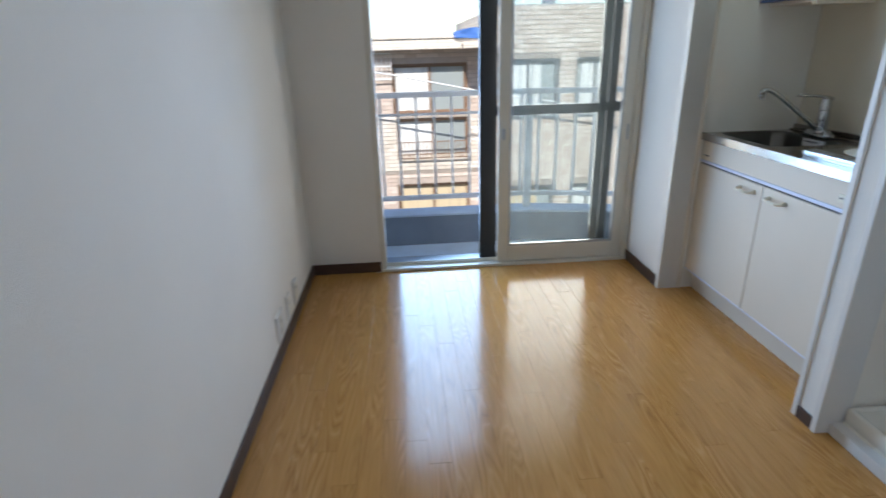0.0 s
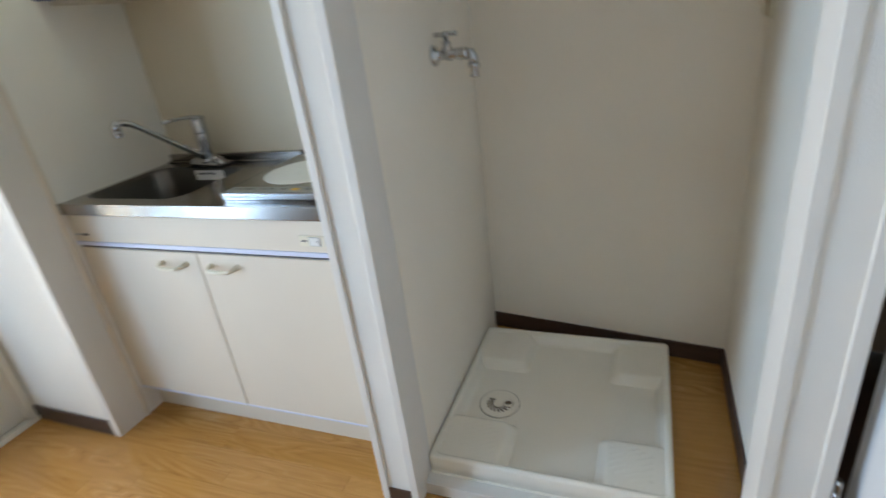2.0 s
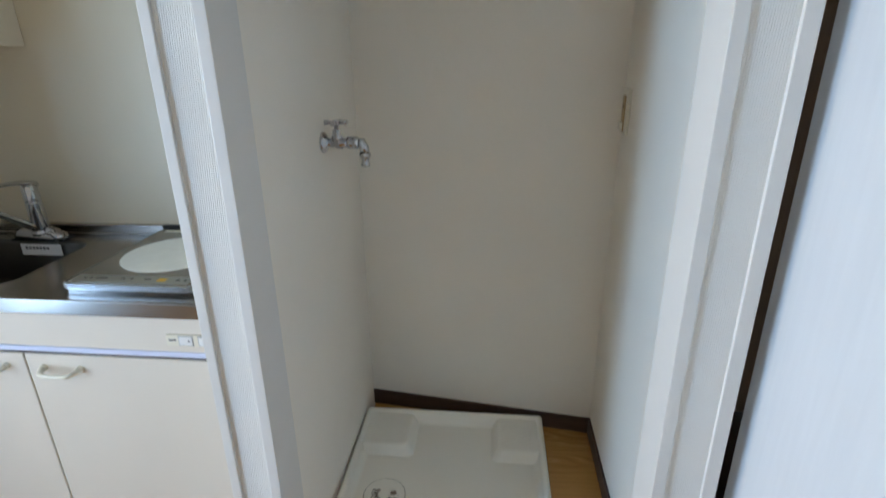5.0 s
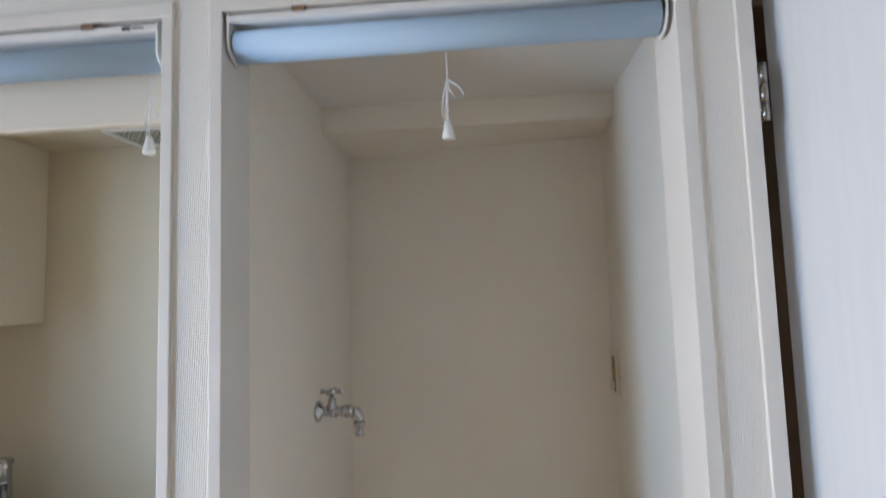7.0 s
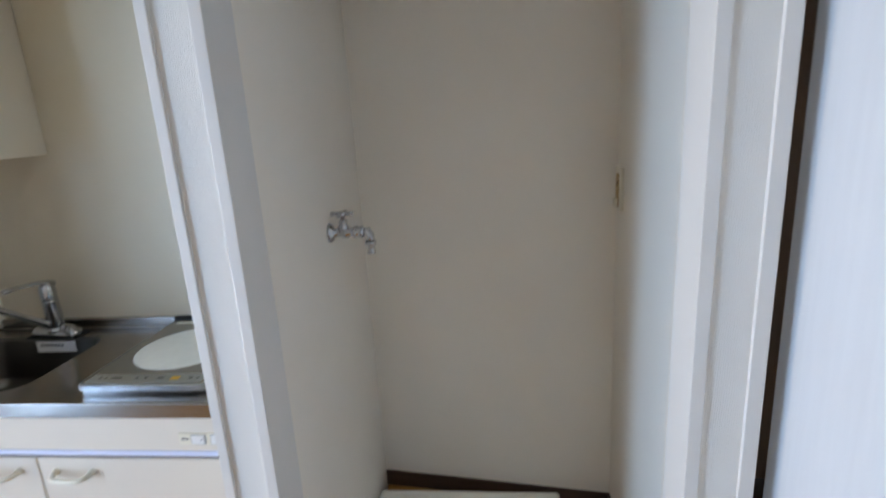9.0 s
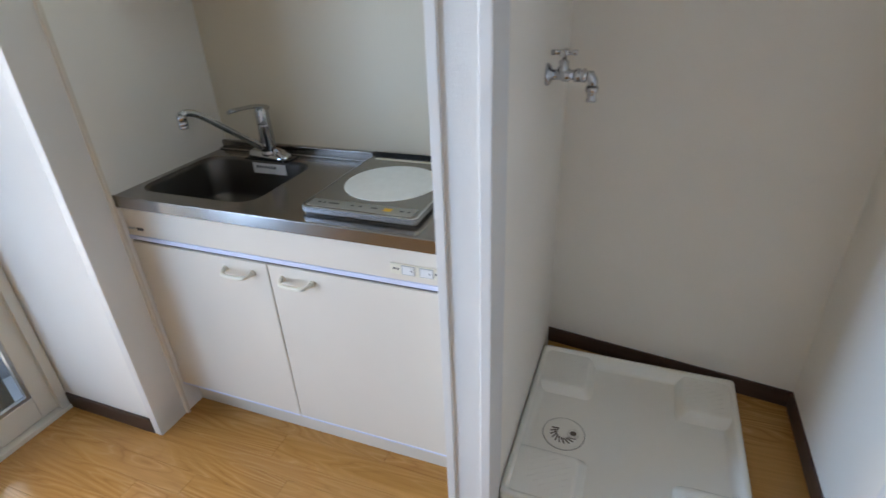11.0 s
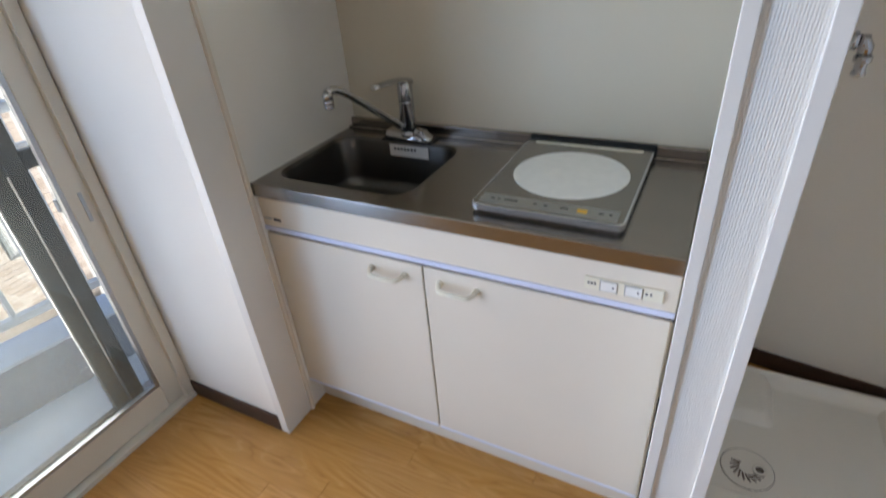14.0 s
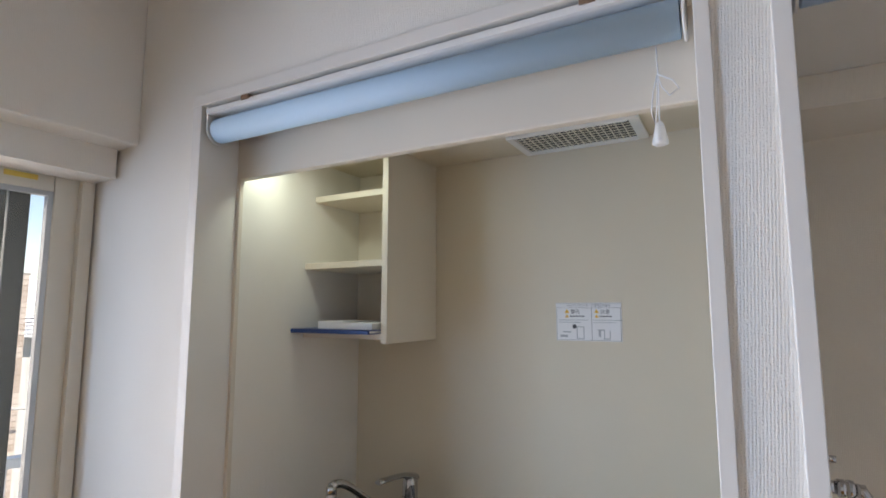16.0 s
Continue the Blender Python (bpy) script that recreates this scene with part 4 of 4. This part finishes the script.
def lettering(text, y, z, size, owner, mat):
    """Built-in font lettering on the back wall, turned into a mesh part."""
    cu = bpy.data.curves.new("lettering", "FONT")
    cu.body, cu.size, cu.extrude = text, size, 0.0002
    tmp = bpy.data.objects.new("lettering", cu)
    scene.collection.objects.link(tmp)
    bpy.context.view_layer.update()
    me = bpy.data.meshes.new_from_object(tmp.evaluated_get(bpy.context.evaluated_depsgraph_get()))
    bpy.data.objects.remove(tmp)
    me.materials.clear()
    me.materials.append(mat)
    ob = new("lettering", me)
    ob.parent = owner
    ob.matrix_local = Matrix.Translation(Vector((NX - 0.0006, y, z)) - owner.location) @ Matrix(((0, 0, -1, 0), (-1, 0, 0, 0), (0, 1, 0, 0), (0, 0, 0, 1)))
    return ob


lettering("\u30af\u30c3\u30ad\u30f3\u30b0\u30d2\u30fc\u30bf\u30fc\u3054\u4f7f\u7528\u4e0a\u306e\u6ce8\u610f", 2.186, 1.4452, 0.0071, note, LABEL_INK)
lettering("\u8b66\u544a", 2.176, 1.4272, 0.0125, note, LABEL_INK)
lettering("\u6ce8\u610f", 2.098, 1.4272, 0.0125, note, LABEL_INK)

note.location = (KB - 0.001, 2.0965, 1.3492)
note.scale = (1.0, 0.953, 0.975)

# open wall cabinet
cab = thing("wall_cabinet", (2.05, 2.71, 1.345), "open cream wall cabinet with two shelves", "cabinet")
CF = 1.895
hung("side_panel", boxes((CF, KB - 0.002, 2.535, 2.553, 1.342, 1.852), bevel=0.001), CREAM, cab)
hung("back_panel", boxes((KB - 0.010, KB - 0.001, 2.553, 2.848, 1.365, 1.852)), CREAM, cab)
for z, f in ((1.742, CF + 0.040), (1.546, CF + 0.004)):
    hung("shelf", boxes((f, KB - 0.010, 2.553, 2.848, z - 0.008, z + 0.009), bevel=0.001), CREAM, cab)
hung("bottom_board", boxes((CF + 0.005, KB - 0.010, 2.553, 2.848, 1.352, 1.366), bevel=0.001), CREAM, cab)
for x, y in ((CF + 0.046, 2.845), (2.10, 2.845)):
    hung("shelf_peg", boxes((x - 0.006, x + 0.006, y - 0.006, y + 0.005, 1.722, 1.735), bevel=0.001), ORANGE, cab, "yellow shelf peg")
for x in (CF + 0.02, 2.12):
    hung("peg_hole", lathe(bmesh.new(), (x, KS - 0.0002, 1.655), (0, -1, 0), [(0.0025, 0), (0.0025, 0.0008)], 10), RUBBER, cab)

fold = thing("document_folder", (1.97, 2.70, 1.366), "dark blue plastic folder lying in the wall cabinet", "folder")
hung("cover", boxes((1.852, 2.10, 2.560, 2.842, 1.366, 1.3685), (1.852, 2.10, 2.560, 2.842, 1.374, 1.377), (1.852, 1.858, 2.560, 2.842, 1.366, 1.377), bevel=0.0008), BLUE_PLASTIC, fold)
hung("papers", boxes((1.862, 2.095, 2.562, 2.828, 1.3685, 1.374)), PAPER, fold, "white papers")
for x0, x1, y0, y1, z0, h, lab in ((1.885, 2.03, 2.665, 2.752, 1.377, 0.020, "white folded instruction booklet on the folder"), (1.875, 2.03, 2.565, 2.658, 1.377, 0.016, "white instruction booklet lying on the folder")):
    bk = thing("booklet", ((x0 + x1) / 2, (y0 + y1) / 2, z0), lab, "booklet")
    hung("cover", boxes((x0, x1, y0, y1, z0, z0 + 0.002), (x0, x1, y0, y1, z0 + h - 0.002, z0 + h), (x0, x0 + 0.002, y0, y1, z0 + 0.002, z0 + h - 0.002), bevel=0.0005), PAPER, bk)
    hung("pages", boxes((x0 + 0.003, x1 - 0.002, y0 + 0.001, y1 - 0.001, z0 + 0.002, z0 + h - 0.002)), WHITE, bk)

# kitchen tube lamp behind the valance
lamp = thing("tube_lamp", (1.715, 2.65, 1.853), "slim white tube lamp fixed behind the valance", "lamp")
hung("tube", tube_along(bmesh.new(), [(1.735, 2.48, 1.838), (1.735, 2.82, 1.838)], 0.006, 12), WHITE, lamp, "thin white tube")
hung("housing", boxes((1.688, 1.752, 2.46, 2.835, 1.832, 1.853), bevel=0.004), WHITE, lamp)

# exhaust grille in the soffit
vent = thing("ceiling_vent", (2.06, 2.09, 1.853), "white square-meshed exhaust grille in the soffit", "vent")
hung("frame", boxes((1.984, 2.142, 1.934, 1.958, 1.845, 1.853), (1.984, 2.142, 2.228, 2.247, 1.843, 1.853), (1.984, 1.994, 1.958, 2.228, 1.843, 1.853), (2.122, 2.142, 1.958, 2.228, 1.843, 1.853), bevel=0.002), WHITE, vent)
# flat black sheet gives the mesh holes their shade; no duct is modelled
hung("backing", boxes((1.992, 2.124, 1.956, 2.230, 1.8488, 1.8528)), RUBBER, vent, "black sheet standing in for the unlit depth behind the grille")
for k in range(1, 7):
    x = 1.994 + 0.128 * k / 7
    hung("slat", boxes((x - 0.0014, x + 0.0014, 1.958, 2.228, 1.8455, 1.8472)), IVORY, vent)
for k in range(1, 17):
    y = 1.958 + 0.270 * k / 17
    hung("crossbar", boxes((1.994, 2.122, y - 0.0014, y + 0.0014, 1.8462, 1.8476)), IVORY, vent)


# ---- roller blinds ----
def roller_blind(y0, y1, zc, cord_y, label, knob_z):
    b = thing("roller_blind", (1.5900, (y0 + y1) / 2, zc), label, "blind", "blinds over the recesses")
    hung("headrail", boxes((1.5620, 1.6220, y0, y1, zc + 0.0215, zc + 0.031), (1.5620, 1.5680, y0, y1, zc + 0.0195, zc + 0.031), bevel=0.001), WHITE, b, "white headrail")
    hung("rail_lip", boxes((1.556, 1.562, y0, y1, zc + 0.0195, zc + 0.0315), bevel=0.001), WHITE, b, "white front lip of the headrail")
    roll = tube_along(bmesh.new(), [(1.5900, y0 + 0.008, zc - 0.0125), (1.5900, y1 - 0.008, zc - 0.0125)], 0.0285, 36)
    hung("roll", roll, BLIND, b, "rolled pale blue fabric")
    hung("hem_bar", boxes((1.6060, 1.6160, y0 + 0.012, y1 - 0.012, zc - 0.030, zc - 0.022), bevel=0.003), WHITE, b)
    for y in (y0, y1 - 0.004):
        e = boxes((1.5580, 1.6240, y, y + 0.004, zc - 0.012, zc + 0.036))
        lathe(e, (1.5910, y, zc - 0.012), (0, 1, 0), [(0.033, 0), (0.033, 0.004)], 28)
        hung("end_bracket", e, WHITE, b, "white end bracket")
    for y in (y0 + 0.13, y1 - 0.13):
        hung("mount_clip", boxes((1.5525, 1.575, y - 0.012, y + 0.012, zc + 0.0285, zc + 0.0385), bevel=0.001), BRONZE, b, "bronze mounting clip")
    hung("rail_print", boxes((1.5552, 1.5562, y0 + 0.05, y0 + 0.066, zc + 0.022, zc + 0.029), (1.5552, 1.5562, y0 + 0.025, y0 + 0.047, zc + 0.024, zc + 0.027)), LABEL_INK, b)
    zt = zc - 0.040
    cord = tube_along(bmesh.new(), [(1.6020, cord_y, zt), (1.6020, cord_y - 0.001, (zt + knob_z) / 2 + 0.03), (1.6020, cord_y, knob_z + 0.03)], 0.0011, 6)
    kz = knob_z + 0.105
    for dy, dz in ((0.010, -0.075), (-0.028, -0.035)):
        tube_along(cord, [(1.6020, cord_y, kz), (1.6020, cord_y + dy * 0.7, kz + dz * 0.35), (1.6020, cord_y + dy, kz + dz * 0.75), (1.6020, cord_y + dy * 0.55, kz + dz), (1.6020, cord_y + dy * 0.2, kz + dz * 0.6), (1.6020, cord_y, kz)], 0.0011, 6)
    hung("cord", cord, PAPER, b, "knotted white pull cord")
    hung("knob", lathe(bmesh.new(), (1.6020, cord_y, knob_z + 0.032), (0, 0, -1), [(0.004, 0), (0.006, 0.003), (0.011, 0.028), (0.011, 0.032), (0.007, 0.034)], 20), WHITE, b, "white cone knob")
    return b


roller_blind(AJ + 0.008, PT - 0.006, 1.857, 1.305, "rolled up pale blue roller blind over the laundry recess", 1.661)
roller_blind(PK + 0.010, 2.806, 1.852, 1.853, "rolled up pale blue roller blind over the kitchen recess", 1.664)

# ---- the laundry recess ----
pan = thing("washing_machine_pan", (1.96, 1.378, 0.036), "white plastic washing machine pan with raised corner feet", "pan")
P0, P1, Q0, Q1 = 1.640, 2.290, 1.062, 1.690
bm = bmesh.new()
rings = []
for inset, z, r in ((0.0, 0.036, 0.012), (0.0, 0.092, 0.012), (0.003, 0.098, 0.012), (0.010, 0.100, 0.014), (0.017, 0.098, 0.016), (0.022, 0.086, 0.02), (0.030, 0.066, 0.03), (0.042, 0.060, 0.03)):
    rings.append(ring(bm, rounded(P0 + inset, P1 - inset, Q0 + inset, Q1 - inset, r), z))
for p, q in zip(rings, rings[1:]):
    bridge(bm, p, q)
bm.faces.new(rings[-1])
bm.faces.new(rings[0])
hung("tray", bm, PAN, pan)
for x0, x1, y0, y1 in ((P0 + 0.012, P0 + 0.205, Q0 + 0.012, Q0 + 0.190), (P1 - 0.205, P1 - 0.012, Q0 + 0.012, Q0 + 0.180), (P1 - 0.205, P1 - 0.012, Q1 - 0.195, Q1 - 0.012), (P0 + 0.012, P0 + 0.205, Q1 - 0.215, Q1 - 0.012)):
    bm = bmesh.new()
    rs = []
    for i, z in ((0.0, 0.0585), (0.006, 0.063), (0.022, 0.0875), (0.028, 0.0902), (0.036, 0.091)):
        a0, a1 = (x0, x1 - i) if x0 < P0 + 0.1 else (x0 + i, x1)
        b0, b1 = (y0, y1 - i) if y0 < Q0 + 0.1 else (y0 + i, y1)
        rs.append(ring(bm, rounded(a0, a1, b0, b1, 0.022), z))
    for p, q in zip(rs, rs[1:]):
        bridge(bm, p, q)
    bm.faces.new(rs[-1])
    pad = hung("foot_pad", bm, PAN, pan, "raised corner foot pad")
    bm = bmesh.new()
    for k in range(9):
        c = -0.060 + 0.015 * k
        mx, my = (x0 + x1) / 2, (y0 + y1) / 2
        half = 0.055 - abs(c) * 0.6
        tube_along(bm, [(mx + c - half * 0.6, my + c * 0.6 + half, 0.0905), (mx + c + half * 0.6, my + c * 0.6 - half, 0.0905)], 0.0010, 5)
    hung("grip_ribs", bm, PAN, pad, "fine slanting grip ribs")
hung("front_lip", boxes((P0 - 0.002, P0 + 0.004, Q0 + 0.004, Q1 - 0.004, 0.0365, 0.046), bevel=0.001), PAN, pan)
DX, DY = 1.925, 1.560
drain = hung("drain", lathe(bmesh.new(), (DX, DY, 0.0715), (0, 0, 1), [(0.062, 0), (0.062, 0.003), (0.058, 0.0045), (0.054, 0.003), (0.050, 0.0030)], 40), PAN, pan, "round drain cover")
hung("drain_ring", lathe(bmesh.new(), (DX, DY, 0.0712), (0, 0, 1), [(0.0645, 0), (0.0645, 0.0014)], 40), DRAIN_JOINT, drain, "dark joint round the drain")
for k in range(11):
    a = radians(62 + 20 * k)
    bm = bmesh.new()
    box(bm, 0.018, 0.042, -0.0021, 0.0021, 0.0745, 0.0762)
    bmesh.ops.rotate(bm, verts=bm.verts, cent=(0.029, 0, 0.075), matrix=Matrix.Rotation(0.5, 3, "Z"))
    bmesh.ops.transform(bm, verts=bm.verts, matrix=Matrix.Translation((DX, DY, 0)) @ Matrix.Rotation(a, 4, "Z"))
    hung("drain_slot", bm, DRAIN_GAP, drain, "dark drain slot")
hung("hose_socket", lathe(bmesh.new(), (DX + 0.002, DY - 0.028, 0.0745), (0, 0, 1), [(0.016, 0), (0.016, 0.006), (0.011, 0.007), (0.010, 0.002)], 18), PAN, drain)
hung("hose_bore", lathe(bmesh.new(), (DX + 0.002, DY - 0.028, 0.0768), (0, 0, 1), [(0.0098, 0), (0.0098, 0.0025)], 18), DRAIN_GAP, drain, "dark open hose hole")

drain.location.z = -0.012

tapw = thing("washing_machine_tap", (2.052, PT, 1.100), "chrome wall tap with a cross handle and hose elbow", "tap")
TXX, TZZ = 2.052, 1.100
b = lathe(bmesh.new(), (TXX, PT + 0.004, TZZ), (0, -1, 0), [(0.027, 0), (0.027, 0.004), (0.022, 0.010), (0.012, 0.014), (0.012, 0.034), (0.016, 0.038), (0.016, 0.052), (0.012, 0.056), (0.012, 0.085)], 24)
lathe(b, (TXX, PT - 0.035, TZZ), (0, 0, 1), [(0.014, 0), (0.014, 0.016), (0.011, 0.020), (0.011, 0.032), (0.006, 0.034), (0.005, 0.046)], 20)
hung("body", b, CHROME, tapw)
h = lathe(bmesh.new(), (TXX, PT - 0.035, TZZ + 0.044), (0, 0, 1), [(0.010, 0), (0.011, 0.004), (0.010, 0.012), (0.006, 0.014)], 16)
for dx, dy in ((0.03, 0.0), (-0.03, 0.0), (0, 0.03), (0, -0.03)):
    tube_along(h, [(TXX, PT - 0.035, TZZ + 0.050), (TXX + dx * 0.7, PT - 0.035 + dy * 0.7, TZZ + 0.051), (TXX + dx, PT - 0.035 + dy, TZZ + 0.050)], [0.005, 0.006, 0.007], 10)
hung("cross_handle", h, CHROME, tapw)
n = lathe(bmesh.new(), (TXX, PT - 0.062, TZZ), (0, -1, 0), [(0.014, 0), (0.016, 0.002), (0.016, 0.012), (0.013, 0.014), (0.016, 0.016), (0.016, 0.026), (0.011, 0.028), (0.011, 0.044)], 20)
hung("coupling", n, CHROME, tapw)
e = tube_along(bmesh.new(), [(TXX, PT - 0.090, TZZ), (TXX, PT - 0.099, TZZ - 0.002), (TXX, PT - 0.104, TZZ - 0.010), (TXX, PT - 0.105, TZZ - 0.030)], 0.012, 16)
lathe(e, (TXX, PT - 0.105, TZZ - 0.026), (0, 0, -1), [(0.015, 0), (0.015, 0.010), (0.010, 0.013), (0.010, 0.026), (0.012, 0.028), (0.012, 0.034)], 18)
hung("elbow", e, CHROME, tapw)

BRASS = material("yellowed_plastic", (0.42, 0.28, 0.11), 0.45)
sock = thing("wall_socket", (2.243, AW, 1.09), "ivory wall socket with an earth terminal", "socket")
hung("plate", boxes((2.206, 2.276, AW, AW + 0.009, 1.098, 1.218), bevel=0.002), IVORY, sock)
hung("insert", boxes((2.228, 2.254, AW + 0.008, AW + 0.012, 1.105, 1.200), bevel=0.001), BRASS, sock, "yellowed socket insert")
hung("earth_cap", boxes((2.230, 2.252, AW + 0.011, AW + 0.020, 1.108, 1.130), bevel=0.002), IVORY, sock)
hung("slot", boxes((2.234, 2.236, AW + 0.0115, AW + 0.0125, 1.165, 1.178), (2.245, 2.247, AW + 0.0115, AW + 0.0125, 1.165, 1.178)), RUBBER, sock)

# ---- the open door ----
leaf = tagged(thing("door_1", (1.562, 0.766, 0.0), "white wood-grained door standing open into the room", "door"), kind="structure")
leaf.rotation_euler = (0, 0, radians(187.5))
part("leaf", boxes((-0.036, 0.700, 0.0, 0.034, 0.010, 1.882), bevel=0.002), DOOR, leaf)
st = part("door_stop_mark", lathe(bmesh.new(), (0.320, 0.0005, 0.170), (0, -1, 0), [(0.017, 0), (0.017, 0.002), (0.013, 0.004)], 24), IVORY, leaf, "small ivory door bumper")
part("door_handle", tube_along(bmesh.new(), [(0.66, 0.0, 0.95), (0.66, -0.045, 0.95), (0.63, -0.052, 0.95), (0.55, -0.052, 0.95)], 0.009, 12), CHROME, leaf, "chrome lever handle")
for zc in (1.694, 0.289):
    h = boxes((-0.03, 0.0, -0.035, -0.033, zc - 0.047, zc + 0.047))
    for k in range(3):
        tube_along(h, [(-0.002, -0.034, zc - 0.047 + 0.0317 * k), (-0.002, -0.034, zc - 0.0162 + 0.0317 * k)], 0.0065, 12)
    g = part("hinge", h, STEEL, leaf, "steel hinge")
    for dz in (-0.022, 0.022):
        part("screw_plate", boxes((-0.0105, -0.0005, -0.042, -0.0395, zc + dz - 0.010, zc + dz + 0.010), bevel=0.001), ALU, g, "small bright hinge plate")

# ---- sockets on the left wall ----
for y0, y1, lab, slots in ((2.348, 2.462, "white double wall socket near the floor", 2), (2.545, 2.615, "white aerial socket near the floor", 1), (2.705, 2.775, "white telephone socket near the floor", 1)):
    o = thing("wall_outlet", (XL, (y0 + y1) / 2, 0.09), lab, "socket", "sockets on the long wall")
    hung("plate", boxes((XL, XL + 0.009, y0, y1, 0.078, 0.198), bevel=0.002), WHITE, o)
    hung("insert", boxes((XL + 0.008, XL + 0.011, (y0 + y1) / 2 - 0.014, (y0 + y1) / 2 + 0.014, 0.093, 0.183), bevel=0.001), IVORY, o)
    for k in range(slots):
        z = 0.158 - 0.045 * k
        hung("slot", boxes((XL + 0.0105, XL + 0.0115, (y0 + y1) / 2 - 0.006, (y0 + y1) / 2 - 0.004, z - 0.006, z + 0.006), (XL + 0.0105, XL + 0.0115, (y0 + y1) / 2 + 0.004, (y0 + y1) / 2 + 0.006, z - 0.006, z + 0.006)), RUBBER, o)

# ---- floor planks ----
floor_ob = bpy.data.objects["floor"]
PW, PL = 0.0742, 0.879
plank_meshes = {}


def plank(x, y0, y1, width=PW):
    if y1 - y0 < 0.03:
        return
    key = (round(width, 3), round(y1 - y0, 3))
    if key not in plank_meshes:
        plank_meshes[key] = mesh_from("plank", boxes((-width / 2 + 0.0002, width / 2 - 0.0002, -key[1] / 2 + 0.0004, key[1] / 2 - 0.0004, -0.012, 0.0), bevel=0.0006), PLANK)
    p = new("plank", plank_meshes[key])
    p.parent = floor_ob
    p.location = (x, (y0 + y1) / 2, 0)


# end joints, strip by strip from the kitchen side to the long wall
JOINTS = (0.31, 0.66, 0.173, 0.557, 0.839, 0.119, 0.254, 0.795, 0.071, 0.206, 0.56, 0.84, 0.13, 0.70, 0.25, 0.52, 0.409, 0.294, 0.643, 0.81, 0.04, 0.154, 0.60, 0.75, 0.02, 0.36, 0.48, 0.87)
for k, joint in enumerate(JOINTS):
    x1 = 1.471 + (4 - k) * PW
    x0 = max(x1 - PW, XL)
    room = x0 < 1.59
    x0, x1 = (x0, min(x1, 1.60)) if room else (max(1.60, x0 - 0.02) if x0 < 1.63 else x0, x1)
    if x1 - x0 < 0.008:
        continue
    start, end = (YB, YW) if room else (PK - 0.01, KS)
    y = joint - 4 * PL
    while y < end:
        plank((x0 + x1) / 2, max(y, start), min(y + PL, end), x1 - x0)
        y += PL

# ---- facade bricks ----
def brick_skin_material(name, tones, islands):
    m = material(name, tones[1], 0.85)
    info = m.node_tree.nodes.new("ShaderNodeNewGeometry" if islands else "ShaderNodeObjectInfo")
    value = info.outputs["Random Per Island" if islands else "Random"]
    wire(m, ramp(m, value, [(0.0, tones[0]), (0.5, tones[1]), (1.0, tones[2])]), m.node_tree.nodes["Principled BSDF"].inputs["Base Color"])
    bumped(m, noisy(m, (1, 1, 1), 60.0), 0.3, 0.004)
    return m


BRICK_W, BRICK_C, JOINT = 0.250, 0.0925, 0.014


def brick_skin(wall, x0, x1, z0, z1, y, holes, tones, near=None):
    """Bricks proud of a mortar wall, cut back at the openings; those in the near stretch are pieces of their own."""
    origin = wall.parent.location
    single = brick_skin_material("brick_piece", tones, False) if near else None
    whole = None
    verts, faces = [], []
    for r in range(int((z1 - z0) / BRICK_C)):
        za, zb = z0 + BRICK_C * r + JOINT / 2, z0 + BRICK_C * (r + 1) - JOINT / 2
        spans = [(x0, x1)]
        for h in holes:
            if h[2] < zb and h[3] > za:
                spans = [piece for a, b in spans for piece in ((a, min(b, h[0])), (max(a, h[1]), b)) if piece[1] - piece[0] > 0.02]
        x = x0 - (BRICK_W / 2 if r % 2 else 0.0)
        while x < x1:
            for a, b in spans:
                xa, xb = max(x + JOINT * 0.35, a), min(x + BRICK_W - JOINT * 0.35, b)
                if xb - xa < 0.03:
                    continue
                full = xb - xa > BRICK_W - JOINT
                if near and full and near[0] < xa and xb < near[1] and near[2] < za and zb < near[3]:
                    if whole is None:
                        w, c = (xb - xa) / 2, (zb - za) / 2
                        whole = mesh_from("brick", boxes((-w, w, -0.016, 0.004, -c, c)), single)
                    p = new("brick", whole)
                    p.parent = wall
                    p.location = Vector(((xa + xb) / 2, y, (za + zb) / 2)) - Vector(origin)
                    continue
                n = len(verts)
                for yy in (y - 0.016, y + 0.004):
                    verts += [(px - origin[0], yy - origin[1], pz - origin[2]) for px, pz in ((xa, za), (xb, za), (xb, zb), (xa, zb))]
                faces += [(n, n + 1, n + 2, n + 3), (n, n + 4, n + 5, n + 1), (n + 3, n + 2, n + 6, n + 7), (n, n + 3, n + 7, n + 4), (n + 1, n + 5, n + 6, n + 2)]
            x += BRICK_W
    me = bpy.data.meshes.new("bricks")
    me.from_pydata(verts, [], faces)
    me.materials.append(brick_skin_material("bricks", tones, True))
    rest = new("bricks", me)
    rest.parent = wall
    return tagged(rest, "many small facing bricks", kind="stuff")


TAN_TONES = ((0.53, 0.44, 0.36), (0.64, 0.55, 0.47), (0.74, 0.66, 0.58))
RED_TONES = ((0.56, 0.45, 0.38), (0.65, 0.54, 0.46), (0.74, 0.64, 0.56))
PALE_TONES = ((0.64, 0.57, 0.48), (0.74, 0.67, 0.58), (0.80, 0.74, 0.66))
brick_skin(brick_wall, 2.28, 5.14, -4.0, FLATS_TOP, Y2, holes, TAN_TONES, near=(2.28, 5.14, 1.02, 2.03))
brick_skin(upper_wall, -3.0, 2.20, -0.16, 1.30, Y1, hh[:1], RED_TONES)
brick_skin(middle_wall, -3.0, 2.20, -1.50, -0.16, Y1 - 0.02, hh[1:2], PALE_TONES)
brick_skin(lower_wall, -3.0, 2.20, -4.0, -1.50, Y1, hh[2:], RED_TONES)
